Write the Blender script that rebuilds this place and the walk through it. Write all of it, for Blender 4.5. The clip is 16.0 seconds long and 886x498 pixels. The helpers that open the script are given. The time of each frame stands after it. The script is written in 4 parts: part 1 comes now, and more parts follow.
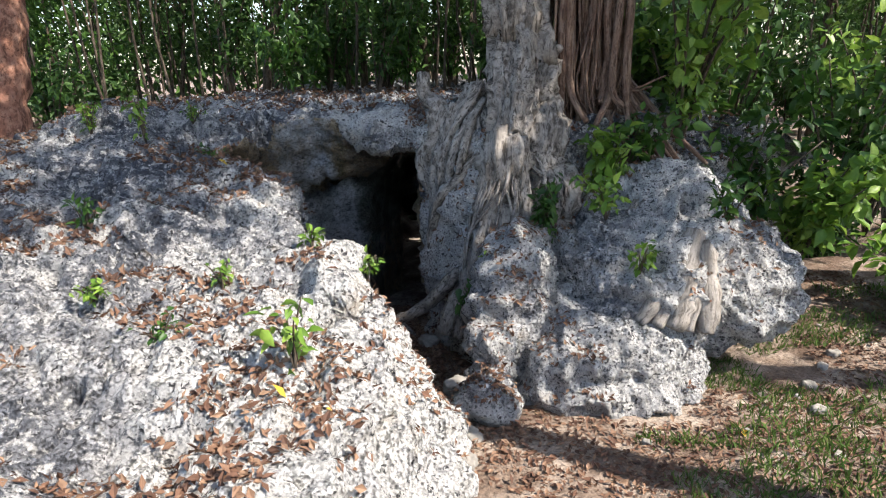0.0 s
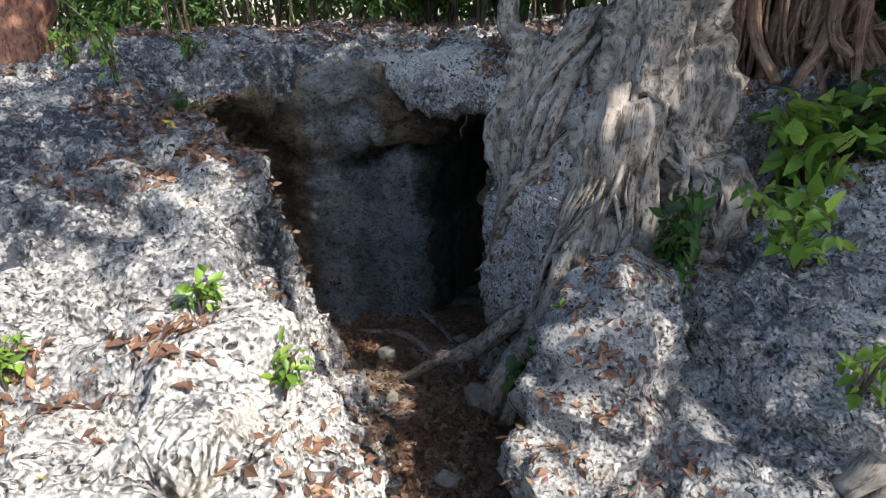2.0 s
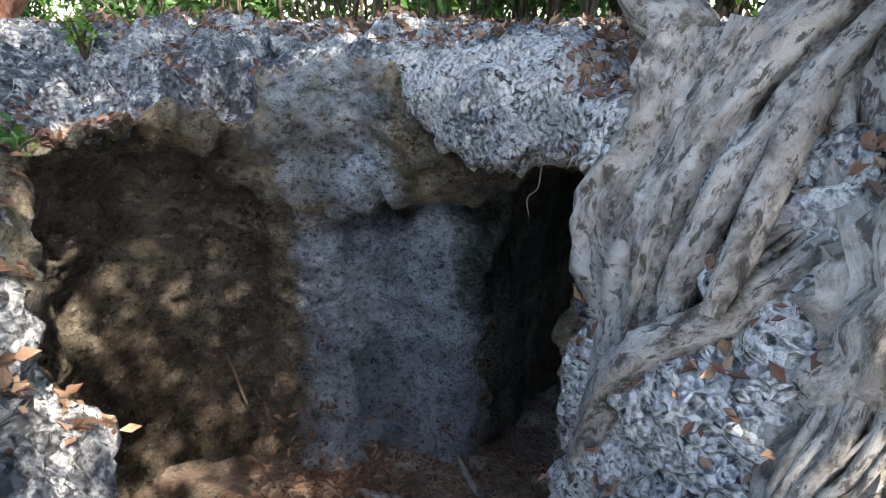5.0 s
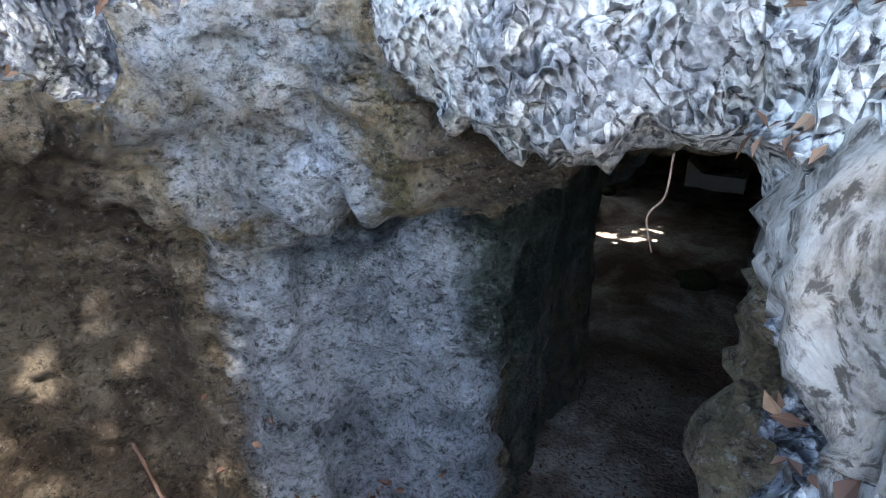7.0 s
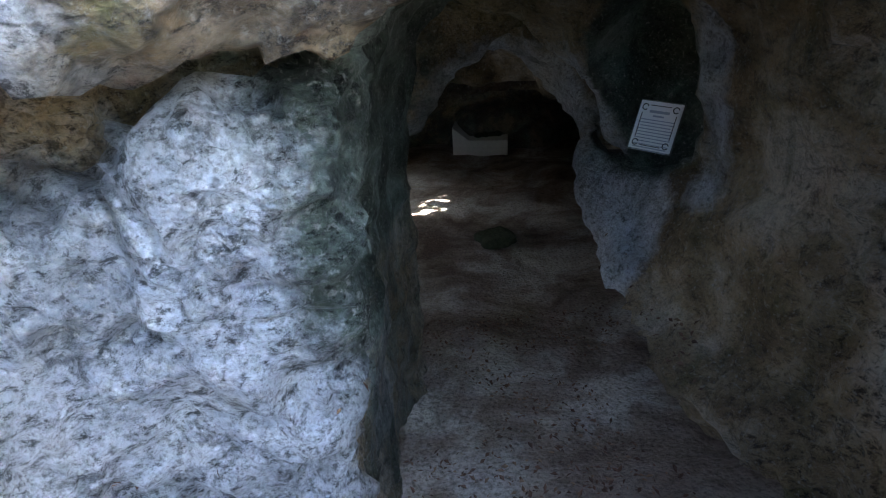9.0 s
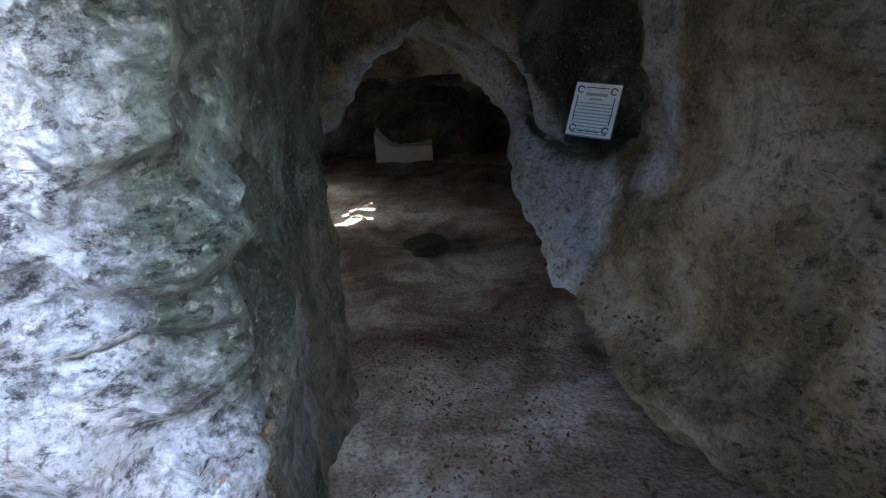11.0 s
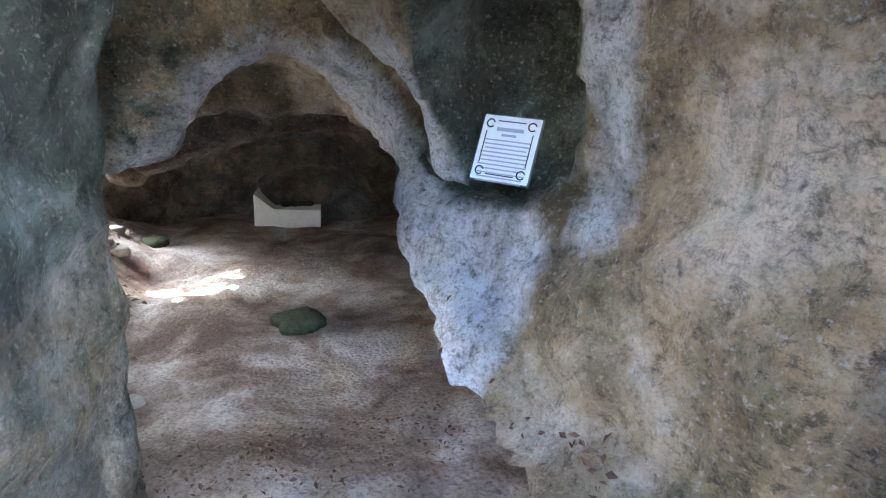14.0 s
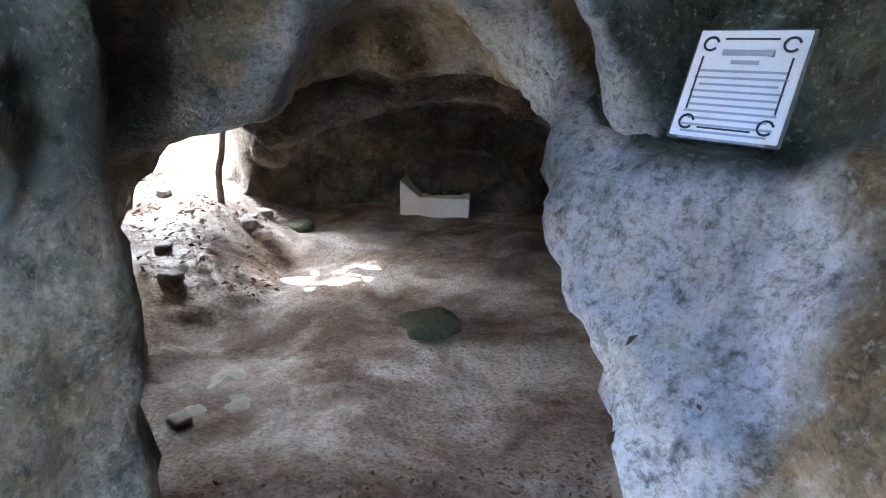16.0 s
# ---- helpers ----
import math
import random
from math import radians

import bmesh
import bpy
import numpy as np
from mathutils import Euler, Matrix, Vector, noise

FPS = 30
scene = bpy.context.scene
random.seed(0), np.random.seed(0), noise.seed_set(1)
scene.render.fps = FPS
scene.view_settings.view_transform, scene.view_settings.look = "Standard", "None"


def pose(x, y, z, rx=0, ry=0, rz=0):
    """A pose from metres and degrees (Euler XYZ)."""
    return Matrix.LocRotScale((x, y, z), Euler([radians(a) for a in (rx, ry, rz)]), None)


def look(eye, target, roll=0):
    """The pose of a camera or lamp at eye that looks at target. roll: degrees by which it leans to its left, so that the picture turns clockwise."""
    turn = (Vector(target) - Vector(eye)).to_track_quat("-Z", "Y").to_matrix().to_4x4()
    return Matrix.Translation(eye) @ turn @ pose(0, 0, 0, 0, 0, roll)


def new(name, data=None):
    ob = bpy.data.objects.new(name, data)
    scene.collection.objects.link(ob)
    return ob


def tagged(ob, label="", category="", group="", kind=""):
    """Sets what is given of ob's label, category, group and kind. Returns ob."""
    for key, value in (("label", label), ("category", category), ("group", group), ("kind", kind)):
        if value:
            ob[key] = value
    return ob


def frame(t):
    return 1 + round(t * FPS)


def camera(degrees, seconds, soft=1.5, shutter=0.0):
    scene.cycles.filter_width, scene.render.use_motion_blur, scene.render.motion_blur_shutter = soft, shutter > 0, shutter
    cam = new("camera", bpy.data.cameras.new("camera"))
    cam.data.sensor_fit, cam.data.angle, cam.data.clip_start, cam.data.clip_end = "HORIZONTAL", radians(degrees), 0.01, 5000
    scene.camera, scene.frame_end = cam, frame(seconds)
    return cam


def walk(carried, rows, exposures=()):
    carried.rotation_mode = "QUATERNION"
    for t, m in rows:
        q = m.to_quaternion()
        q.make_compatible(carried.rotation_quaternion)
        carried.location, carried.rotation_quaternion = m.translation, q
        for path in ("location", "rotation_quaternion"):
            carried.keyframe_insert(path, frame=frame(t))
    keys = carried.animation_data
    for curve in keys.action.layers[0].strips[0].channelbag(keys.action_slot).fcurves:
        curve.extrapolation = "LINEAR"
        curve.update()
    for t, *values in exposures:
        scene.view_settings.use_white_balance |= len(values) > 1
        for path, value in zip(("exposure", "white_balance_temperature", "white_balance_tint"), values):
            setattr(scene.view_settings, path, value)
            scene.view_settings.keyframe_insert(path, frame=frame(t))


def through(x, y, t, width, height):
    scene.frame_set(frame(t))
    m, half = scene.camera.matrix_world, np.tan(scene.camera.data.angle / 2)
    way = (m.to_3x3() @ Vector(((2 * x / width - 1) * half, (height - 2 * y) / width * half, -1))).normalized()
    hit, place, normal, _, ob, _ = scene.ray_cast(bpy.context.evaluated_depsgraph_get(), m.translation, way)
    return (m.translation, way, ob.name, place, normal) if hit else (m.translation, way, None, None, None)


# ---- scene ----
cam = camera(76.2, 16.0, soft=1.1)
ROWS = [  # seconds, metres, degrees
    (0, 0.0528, -0.0488, 1.6056, 72.06, 1.25, 0.14),
    (0.5, 0.0973, 0.4844, 1.5844, 70.42, 0.48, 1.93),
    (1, 0.2640, 0.9498, 1.5311, 69.39, 0.04, 6.07),
    (1.5, 0.3693, 1.3671, 1.5048, 68.31, 0.63, 10.91),
    (2, 0.3759, 1.7770, 1.4903, 66.54, 0.56, 13.97),
    (2.5, 0.4444, 2.1027, 1.4351, 66.44, 0.16, 17.23),
    (3, 0.4998, 2.4304, 1.3809, 67.24, 0.41, 23.29),
    (3.5, 0.3895, 2.7079, 1.3278, 67.54, -0.92, 23.90),
    (4, 0.2623, 2.9045, 1.3237, 67.59, -0.64, 23.99),
    (4.5, 0.1721, 3.1888, 1.2675, 67.48, 0.44, 24.29),
    (5, 0.0756, 3.6639, 1.2903, 67.72, 0.57, 24.40),
    (5.2, 0.0517, 3.7411, 1.3369, 67.61, 0.45, 24.46),
    (7.3, -0.5214, 4.5743, 0.9692, 64.36, 2.80, 15.20),
    (7.5, -0.5622, 4.6543, 0.8613, 63.97, 3.02, 12.72),
    (8, -0.6883, 4.8767, 0.6775, 63.81, 2.70, 5.73),
    (8.5, -0.7495, 5.0165, 0.5846, 64.07, 2.94, -1.91),
    (9, -0.7597, 5.0887, 0.5821, 64.70, 3.21, -7.61),
    (9.2, -0.7550, 5.1084, 0.5841, 64.86, 3.37, -9.50),
    (11.3, -0.7143, 5.4521, 0.3344, 66.20, 2.67, -17.05),
    (11.5, -0.7120, 5.4944, 0.2998, 67.02, 2.43, -18.58),
    (12, -0.7383, 5.6389, 0.1911, 69.33, 2.12, -23.98),
    (12.5, -0.7081, 5.7628, 0.1453, 71.93, 0.75, -29.33),
    (13, -0.6530, 5.8149, 0.1191, 72.96, -1.01, -32.13),
    (13.5, -0.4934, 5.9191, 0.0736, 72.45, -0.46, -28.51),
    (14, -0.4065, 6.0399, 0.0489, 73.71, -2.43, -24.38),
    (14.5, -0.3474, 6.2321, 0.0009, 73.19, -3.70, -23.68),
    (15, -0.2544, 6.3380, -0.0483, 72.01, -3.38, -19.56),
    (15.5, -0.1628, 6.4756, -0.0859, 72.62, -2.40, -12.97),
    (16, -0.1327, 6.7107, -0.1669, 72.86, -0.65, -8.51),
]
EXPOSURES = [(0.0, 1.1, 6700, 12), (4.0, 1.75, 6800, 12), (5.2, 2.5, 6800, 11), (7.3, 3.6, 6600, 11), (9.2, 4.9, 6700, 12), (11.3, 5.75, 7300, 17), (12.5, 7.2, 6950, 19), (13.5, 8.0, 6750, 19), (16.0, 7.75, 6800, 20)]
walk(cam, [(t, pose(x, y, z, rx, ry, rz)) for t, x, y, z, rx, ry, rz in ROWS], EXPOSURES)

# ---- light ----
SUN_DIR = Vector((0.60, -0.26, 0.76)).normalized()
SUN_SPOT = (-0.38, 11.24, -1.77)  # floor spot lit through shafts added to the roof
world = bpy.data.worlds.new("sky")
scene.world = world
world.use_nodes = True
wn = world.node_tree
sky = wn.nodes.new("ShaderNodeTexSky")
sky.sky_type, sky.sun_disc = "NISHITA", False
sky.sun_elevation = math.asin(SUN_DIR.z)
sky.sun_rotation = math.atan2(SUN_DIR.x, SUN_DIR.y)
wn.links.new(sky.outputs[0], wn.nodes["Background"].inputs[0])
wn.nodes["Background"].inputs[1].default_value = 0.15
sun_data = bpy.data.lights.new("sun", "SUN")
sun_data.energy, sun_data.angle, sun_data.color = 5.0, radians(0.6), (1.0, 0.95, 0.87)
sun = new("sun", sun_data)
sun.matrix_world = look(SUN_DIR * 40, (0, 0, 0))


def sky_lamp(name, at, target, width, height, watts):
    """An added area lamp that boosts the sky's light in an opening."""
    d = bpy.data.lights.new(name, "AREA")
    d.shape, d.size, d.size_y, d.energy, d.color = "RECTANGLE", width, height, watts, (0.74, 0.87, 1.0)
    new(name, d).matrix_world = look(at, target)


# fill lamp added over the pit to brighten the chamber
sky_lamp("pit_sky_fill", (-2.9, 14.4, 1.25), (-2.5, 13.6, -1.4), 2.2, 2.2, 20.0)


# ---- noise in numpy ----
def hash3(i, j, k, seed):
    n = (i.astype(np.int64) * 374761393 + j.astype(np.int64) * 668265263 + k.astype(np.int64) * 2147483647 + seed * 974634777)
    n = (n ^ (n >> 13)) * 1274126177 & 0xFFFFFFFF
    n = (n ^ (n >> 16)) * 2246822519 & 0xFFFFFFFF
    return ((n ^ (n >> 15)) & 0xFFFFFF) / float(0xFFFFFF)


def vnoise(p, seed=0):
    """Smooth value noise of points p (n, 3), from -1 to 1."""
    f = np.floor(p)
    u = p - f
    u = u * u * u * (u * (u * 6 - 15) + 10)
    i, j, k = f[:, 0], f[:, 1], f[:, 2]
    out = 0
    for a in (0, 1):
        for b in (0, 1):
            for c in (0, 1):
                w = (u[:, 0] if a else 1 - u[:, 0]) * (u[:, 1] if b else 1 - u[:, 1]) * (u[:, 2] if c else 1 - u[:, 2])
                out = out + w * hash3(i + a, j + b, k + c, seed)
    return out * 2 - 1


def fbm(p, octaves=4, seed=0, ridged=False):
    out, amp, total = 0, 1.0, 0.0
    for o in range(octaves):
        n = vnoise(p * 2.03 ** o + o * 17.3, seed + o)
        out = out + amp * ((1 - 2 * np.abs(n)) if ridged else n)
        total += amp
        amp *= 0.5
    return out / total


def cells(p, seed=0):
    """Distance to the nearest of scattered points, about 0 to 1."""
    f = np.floor(p)
    best = np.full(len(p), 9.0)
    for a in (-1, 0, 1):
        for b in (-1, 0, 1):
            for c in (-1, 0, 1):
                q = f + (a, b, c)
                d = 0
                for s in range(3):
                    d = d + (q[:, s] + hash3(q[:, 0], q[:, 1], q[:, 2], seed + s) - p[:, s]) ** 2
                best = np.minimum(best, d)
    return np.sqrt(best)


# ---- mesh building ----
def mesh_from(name, verts, faces, smooth=True):
    """A mesh from an (n, 3) array and an (m, k) index array."""
    me = bpy.data.meshes.new(name)
    faces = np.asarray(faces, dtype=np.int32)
    m, k = faces.shape
    me.vertices.add(len(verts))
    me.vertices.foreach_set("co", np.asarray(verts, dtype=np.float32).ravel())
    me.loops.add(m * k)
    me.loops.foreach_set("vertex_index", faces.ravel())
    me.polygons.add(m)
    me.polygons.foreach_set("loop_start", np.arange(0, m * k, k, dtype=np.int32))
    me.polygons.foreach_set("use_smooth", np.full(m, smooth))
    me.update(calc_edges=True)
    me.validate()
    return me


def surface_net(f, origin, step):
    """Quads along the zero surface of the sampled field f."""
    s = f < 0
    corners = [(a, b, c) for a in (0, 1) for b in (0, 1) for c in (0, 1)]
    n = [d - 1 for d in f.shape]
    count = sum(s[a:a + n[0], b:b + n[1], c:c + n[2]].astype(np.int8) for a, b, c in corners)
    cell = np.argwhere((count > 0) & (count < 8))
    ids = np.full(n, -1, dtype=np.int32)
    ids[tuple(cell.T)] = np.arange(len(cell))
    acc, hits = np.zeros((len(cell), 3)), np.zeros(len(cell))
    for a in corners:
        for axis in range(3):
            if a[axis]:
                continue
            b = list(a)
            b[axis] = 1
            fa = f[tuple((cell + a).T)].astype(np.float64)
            fb = f[tuple((cell + b).T)].astype(np.float64)
            cross = (fa < 0) != (fb < 0)
            w = np.where(cross, fa / np.where(cross, fa - fb, 1), 0)
            p = np.tile(np.array(a, float), (len(cell), 1))
            p[:, axis] += w
            acc += p * cross[:, None]
            hits += cross
    verts = (cell + acc / hits[:, None]) * step + origin
    quads = []
    for axis in range(3):
        u, v = (axis + 1) % 3, (axis + 2) % 3
        lo, hi = [slice(None)] * 3, [slice(None)] * 3
        lo[axis], hi[axis] = slice(0, -1), slice(1, None)
        e = np.argwhere(s[tuple(lo)] != s[tuple(hi)])
        e = e[(e[:, u] > 0) & (e[:, v] > 0) & (e[:, u] < n[u]) & (e[:, v] < n[v])]
        du, dv = np.eye(3, dtype=int)[u], np.eye(3, dtype=int)[v]
        q = np.stack([ids[tuple((e - o).T)] for o in (du + dv, dv, 0 * du, du)], 1)
        flip = ~s[tuple(e.T)]
        q[flip] = q[flip][:, ::-1]
        quads.append(q)
    quads = np.concatenate(quads)
    return verts, quads[(quads >= 0).all(1)]


def smin(a, b, k):
    h = np.clip(0.5 + 0.5 * (b - a) / k, 0, 1)
    return b + (a - b) * h - k * h * (1 - h)


def smax(a, b, k):
    return -smin(-a, -b, k)


def blob(x, y, z, c, r, p=2.0):
    """A rough signed distance to an ellipsoid (p above 2: boxier)."""
    q = (np.abs((x - c[0]) / r[0]) ** p + np.abs((y - c[1]) / r[1]) ** p + np.abs((z - c[2]) / r[2]) ** p) ** (1 / p)
    return (q - 1) * min(r)


def capsule(x, y, z, a, b, ra, rb):
    ax, ay, az = a
    dx, dy, dz = b[0] - ax, b[1] - ay, b[2] - az
    t = np.clip(((x - ax) * dx + (y - ay) * dy + (z - az) * dz) / (dx * dx + dy * dy + dz * dz), 0, 1)
    return np.sqrt((x - ax - t * dx) ** 2 + (y - ay - t * dy) ** 2 + (z - az - t * dz) ** 2) - (ra + (rb - ra) * t)


def ramp(v, xs, ys):
    return np.interp(v, xs, ys)


# ---- the shape of the land ----
def ground_height(x, y):
    """The yard, the path down to the opening and the cave floor."""
    path = ramp(y, [-1, 0, 1, 2, 3, 4, 5, 6, 6.9, 9, 11, 13], [0.02, 0, -0.16, -0.42, -0.66, -0.8, -0.93, -1.1, -1.4, -1.75, -1.78, -1.75])
    # a bank of debris rises to the back opening
    path = path + 0.42 * np.clip((y - 9.6) / 1.8, 0, 1) * np.clip((-0.75 - x) / 0.7, 0, 1)
    side = ramp(y, [-1, 0, 2, 3.5, 5, 8, 20], [0.02, 0, -0.42, -0.66, -0.6, -0.35, 0.3])
    k = np.clip((x - 1.8) / 2.0, 0, 1)
    k = k * k * (3 - 2 * k)
    k = np.where(y > 6, np.clip((x - 4.5) / 2.5, 0, 1), k)
    left = np.clip((-3.0 - x) / 3.0, 0, 1)
    k = np.maximum(k, left)
    g = path * (1 - k) + side * k
    # behind and beside the hollow hill the ground lies as high as the hill
    far = np.clip(np.maximum.reduce([y - 15.4, (-3.9 - x) * (y > 2.0), -4.4 - x, (x - 3.4) * np.clip((y - 8.0) / 3.0, 0, 1)]) / 0.7, 0, 1)
    return g * (1 - far) + (hill_top(x, y) - 0.03) * far


def hill_top(x, y):
    h = ramp(y, [0.3, 1.0, 1.6, 2.65, 3.2, 3.9, 4.3, 5.1, 5.9, 7, 9, 14, 30], [-0.35, -0.02, 0.2, 0.43, 0.55, 0.66, 0.8, 0.98, 1.13, 1.1, 1.08, 1.1, 1.3])
    return h - 0.8 * np.clip((x - 2.2) / 2.4, 0, 1) ** 1.3 - 0.6 * np.clip((-3.6 - x) / 2.2, 0, 1)


def hollow(x, y, z):
    """Below zero inside the open hollows: the bay, the passage, the chamber and its outlets."""
    # the bay before the opening, open to the sky at its top, the pale panel at its back and the dark pocket over it
    void = blob(x, y, z, (-1.54, 5.05, -0.18), (0.90, 0.80, 1.12), 2.6)
    void = smin(void, blob(x, y, z, (-1.22, 5.1, 0.0), (0.60, 0.76, 1.4), 2.6), 0.06)
    void = smin(void, blob(x, y, z, (-1.08, 5.72, -0.36), (0.5, 0.41, 0.93), 3.0), 0.03)
    void = smin(void, blob(x, y, z, (-1.45, 6.05, 0.33), (0.2, 0.4, 0.14)), 0.02)
    void = smin(void, blob(x, y, z, (-1.16, 6.05, 0.48), (0.34, 0.36, 0.12)), 0.03)
    void = smin(void, blob(x, y, z, (-0.75, 5.4, 0.25), (0.55, 0.55, 0.58), 2.6), 0.04)
    # the passage
    xl = ramp(y, [5.0, 6.1, 6.5, 7.3, 7.6, 7.86, 8.0, 8.2, 8.4], [-0.86, -0.92, -0.9, -0.82, -0.73, -0.65, -0.68, -0.95, -1.4])
    # the wall on the plaque's side ends in a free edge that comes forward as it goes down
    edge = y - ramp(z, [-1.35, -1.15, -0.95, -0.8, -0.5, -0.2, 0.3], [7.0, 6.95, 6.95, 7.4, 7.85, 8.2, 8.35])
    lip = ramp(z, [-1.6, -1.3, -1.15, -0.95, -0.5, -0.2], [0.85, 0.66, 0.45, 0.30, 0.27, 0.36])
    xr = lip + ramp(edge, [-1.6, -0.9, -0.45, -0.15, 0, 0.15, 0.4, 0.7], [0.36, 0.34, 0.20, 0.05, 0, 0.12, 0.6, 1.3])
    xr = np.minimum(xr, ramp(y, [4.9, 5.45, 5.7, 6.0, 6.4], [-0.16, -0.13, 0.40, 0.9, 3.0]))
    zt = ramp(y, [5.1, 5.6, 6.5, 7.5, 8.6], [0.84, 0.83, 0.74, 0.62, 0.55])
    zb = -2.2
    cx, w = (xl + xr) / 2, (xr - xl) / 2
    cz, hz = (zt + zb) / 2, (zt - zb) / 2
    tube = ((np.abs((x - cx) / w) ** 3.2 + np.abs((z - cz) / hz) ** 3.2) ** (1 / 3.2) - 1) * w * 0.9
    tube = smax(tube, np.maximum(4.9 - y, y - 8.7), 0.12)
    void = smin(void, tube, 0.06)
    # the recess that holds the plaque
    void = smin(void, blob(x, y, z, (0.72, 7.80, 0.10), (0.36, 0.44, 0.52), 2.4), 0.03)
    # the arch into the chamber
    arch = np.minimum(blob(x, z * 0, z, (0.09, 0, -0.70), (0.60, 1, 0.84), 2.2), blob(x, z * 0, z, (-0.42, 0, -1.4), (1.05, 1, 1.1)))
    arch = np.minimum(arch, blob(x, z * 0, z, (0.5, 0, -1.6), (0.8, 1, 1.05)))
    arch = smax(arch, np.maximum(8.1 - y, y - 9.6), 0.08)
    void = smin(void, arch, 0.08)
    # folds of flowstone and a smoke-dark shaft over the arch
    void = smin(void, capsule(x, y, z, (0.12, 8.75, 0.05), (0.16, 9.0, 0.55), 0.16, 0.10), 0.06)
    # the chamber, with a lip across its roof
    hall = blob(x, y, z, (0.75, 11.2, -1.35), (2.3, 2.75, 1.35), 2.6)
    lip = np.maximum(np.abs(y - 10.2) - 0.12, -blob(x, y * 0, z, (0.45, 0, -1.6), (1.7, 1, 1.28)))
    hall = smax(hall, -lip, 0.1)
    void = smin(void, hall, 0.08)
    # the way out at the back into an open pit
    void = smin(void, capsule(x, y, z, (-1.3, 10.6, -1.0), (-2.7, 13.7, -0.7), 0.85, 1.1), 0.15)
    pit = np.maximum(np.sqrt((x + 2.9) ** 2 + (y - 14.6) ** 2) - 1.25, -1.9 - z)
    void = smin(void, pit, 0.12)
    # a rounded bank against the back wall
    void = smax(void, -blob(x, y, z, (1.35, 13.75, -1.75), (0.95, 0.45, 0.62), 2.4), 0.1)
    # a pillar between the way out and the chamber
    void = smax(void, -capsule(x, y, z, (-0.60, 11.6, 0.4), (-0.86, 11.8, -0.75), 0.40, 0.14), 0.14)
    # unseen narrow shafts added through the roof, along the sun, to light floor spots
    d = SUN_DIR
    for k in range(9):
        a = (SUN_SPOT[0] + 0.36 * math.cos(k * 2.4) * math.sqrt((k + 0.5) / 9), SUN_SPOT[1] + 0.40 * math.sin(k * 2.4) * math.sqrt((k + 0.5) / 9), SUN_SPOT[2])
        r = 0.115 + 0.02 * math.sin(k * 5.1)
        void = smin(void, capsule(x, y, z, tuple(a[i] + d[i] * 1.3 for i in range(3)), tuple(a[i] + d[i] * 4.6 for i in range(3)), r, r), 0.02)
    return void


SLAB_HOLES = [((-0.90, 3.58, 0.50), (0.09, 0.16, 0.07)), ((-0.50, 2.62, 0.36), (0.13, 0.14, 0.06)), ((-1.05, 4.0, 0.62), (0.04, 0.1, 0.035))]


def rock(x, y, z):
    """Below zero inside the rock: the sloping slab, the hill behind it, and the hollows in both."""
    top = (z - hill_top(x, y)) * 0.85
    edge = ramp(y, [0.5, 1.6, 2.4, 2.8, 3.2, 3.6, 3.95, 4.3, 4.7, 6.0], [-0.5, -0.3, -0.1, -0.22, -0.42, -0.68, -0.98, -1.12, -1.2, -1.5])
    slab = smax(top, (x - edge + 0.5 * z) * 0.88, 0.12)
    knob = blob(x, y, z, (-1.3, 3.95, 0.5), (0.3, 0.28, 0.3))
    slab = smin(slab, knob, 0.12)
    front = ramp(x, [-2.4, -1.75, -1.0, -0.25, 0.02, 0.3, 1.6, 2.6, 4.2], [4.9, 5.6, 5.55, 5.5, 5.2, 4.92, 5.2, 5.7, 6.6])
    lean = np.clip((x + 0.2) / 0.4, 0, 1) * 0.42
    hill = smax(top, (front + lean * (z - 0.8) - y) * 0.85, 0.10)
    solid = smin(slab, hill, 0.10)
    solid = np.minimum(solid, smax(top, np.maximum(6.3 - y, x - 3.4), 0.2))
    # solution holes in the slab
    for c, r in SLAB_HOLES:
        solid = smax(solid, -blob(x, y, z, c, r), 0.02)
    return smax(solid, -hollow(x, y, z), 0.05)


def boulder_field(x, y, z):
    b = blob(x, y, z, (1.85, 4.45, -0.08), (0.9, 0.8, 0.52), 2.4)
    b = smin(b, blob(x, y, z, (1.2, 3.95, -0.62), (0.72, 0.62, 0.46), 2.4), 0.16)
    b = smin(b, blob(x, y, z, (1.95, 4.75, 0.42), (0.5, 0.45, 0.3)), 0.12)
    b = smin(b, blob(x, y, z, (1.45, 4.75, 0.12), (0.4, 0.35, 0.3)), 0.1)
    b = smin(b, capsule(x, y, z, (0.3, 3.35, -0.62), (0.66, 4.3, 0.12), 0.15, 0.2), 0.06)
    return b


def sample(field, lo, hi, step):
    axes = [np.arange(lo[i], hi[i] + step, step, dtype=np.float32) for i in range(3)]
    gx, gy, gz = np.meshgrid(*axes, indexing="ij")
    return field(gx, gy, gz), np.array(lo), step


def gradient(field, p, e=0.02):
    g = np.stack([field(*(p + o).T) - field(*(p - o).T) for o in np.eye(3) * e], 1)
    return g / np.maximum(np.linalg.norm(g, axis=1, keepdims=True), 1e-9)


def snap(field, p, gap=0.0, steps=4):
    """Points drawn onto the surface of a field, or gap metres off it."""
    for _ in range(steps):
        p = p - gradient(field, p) * (field(*p.T) - gap)[:, None]
    return p


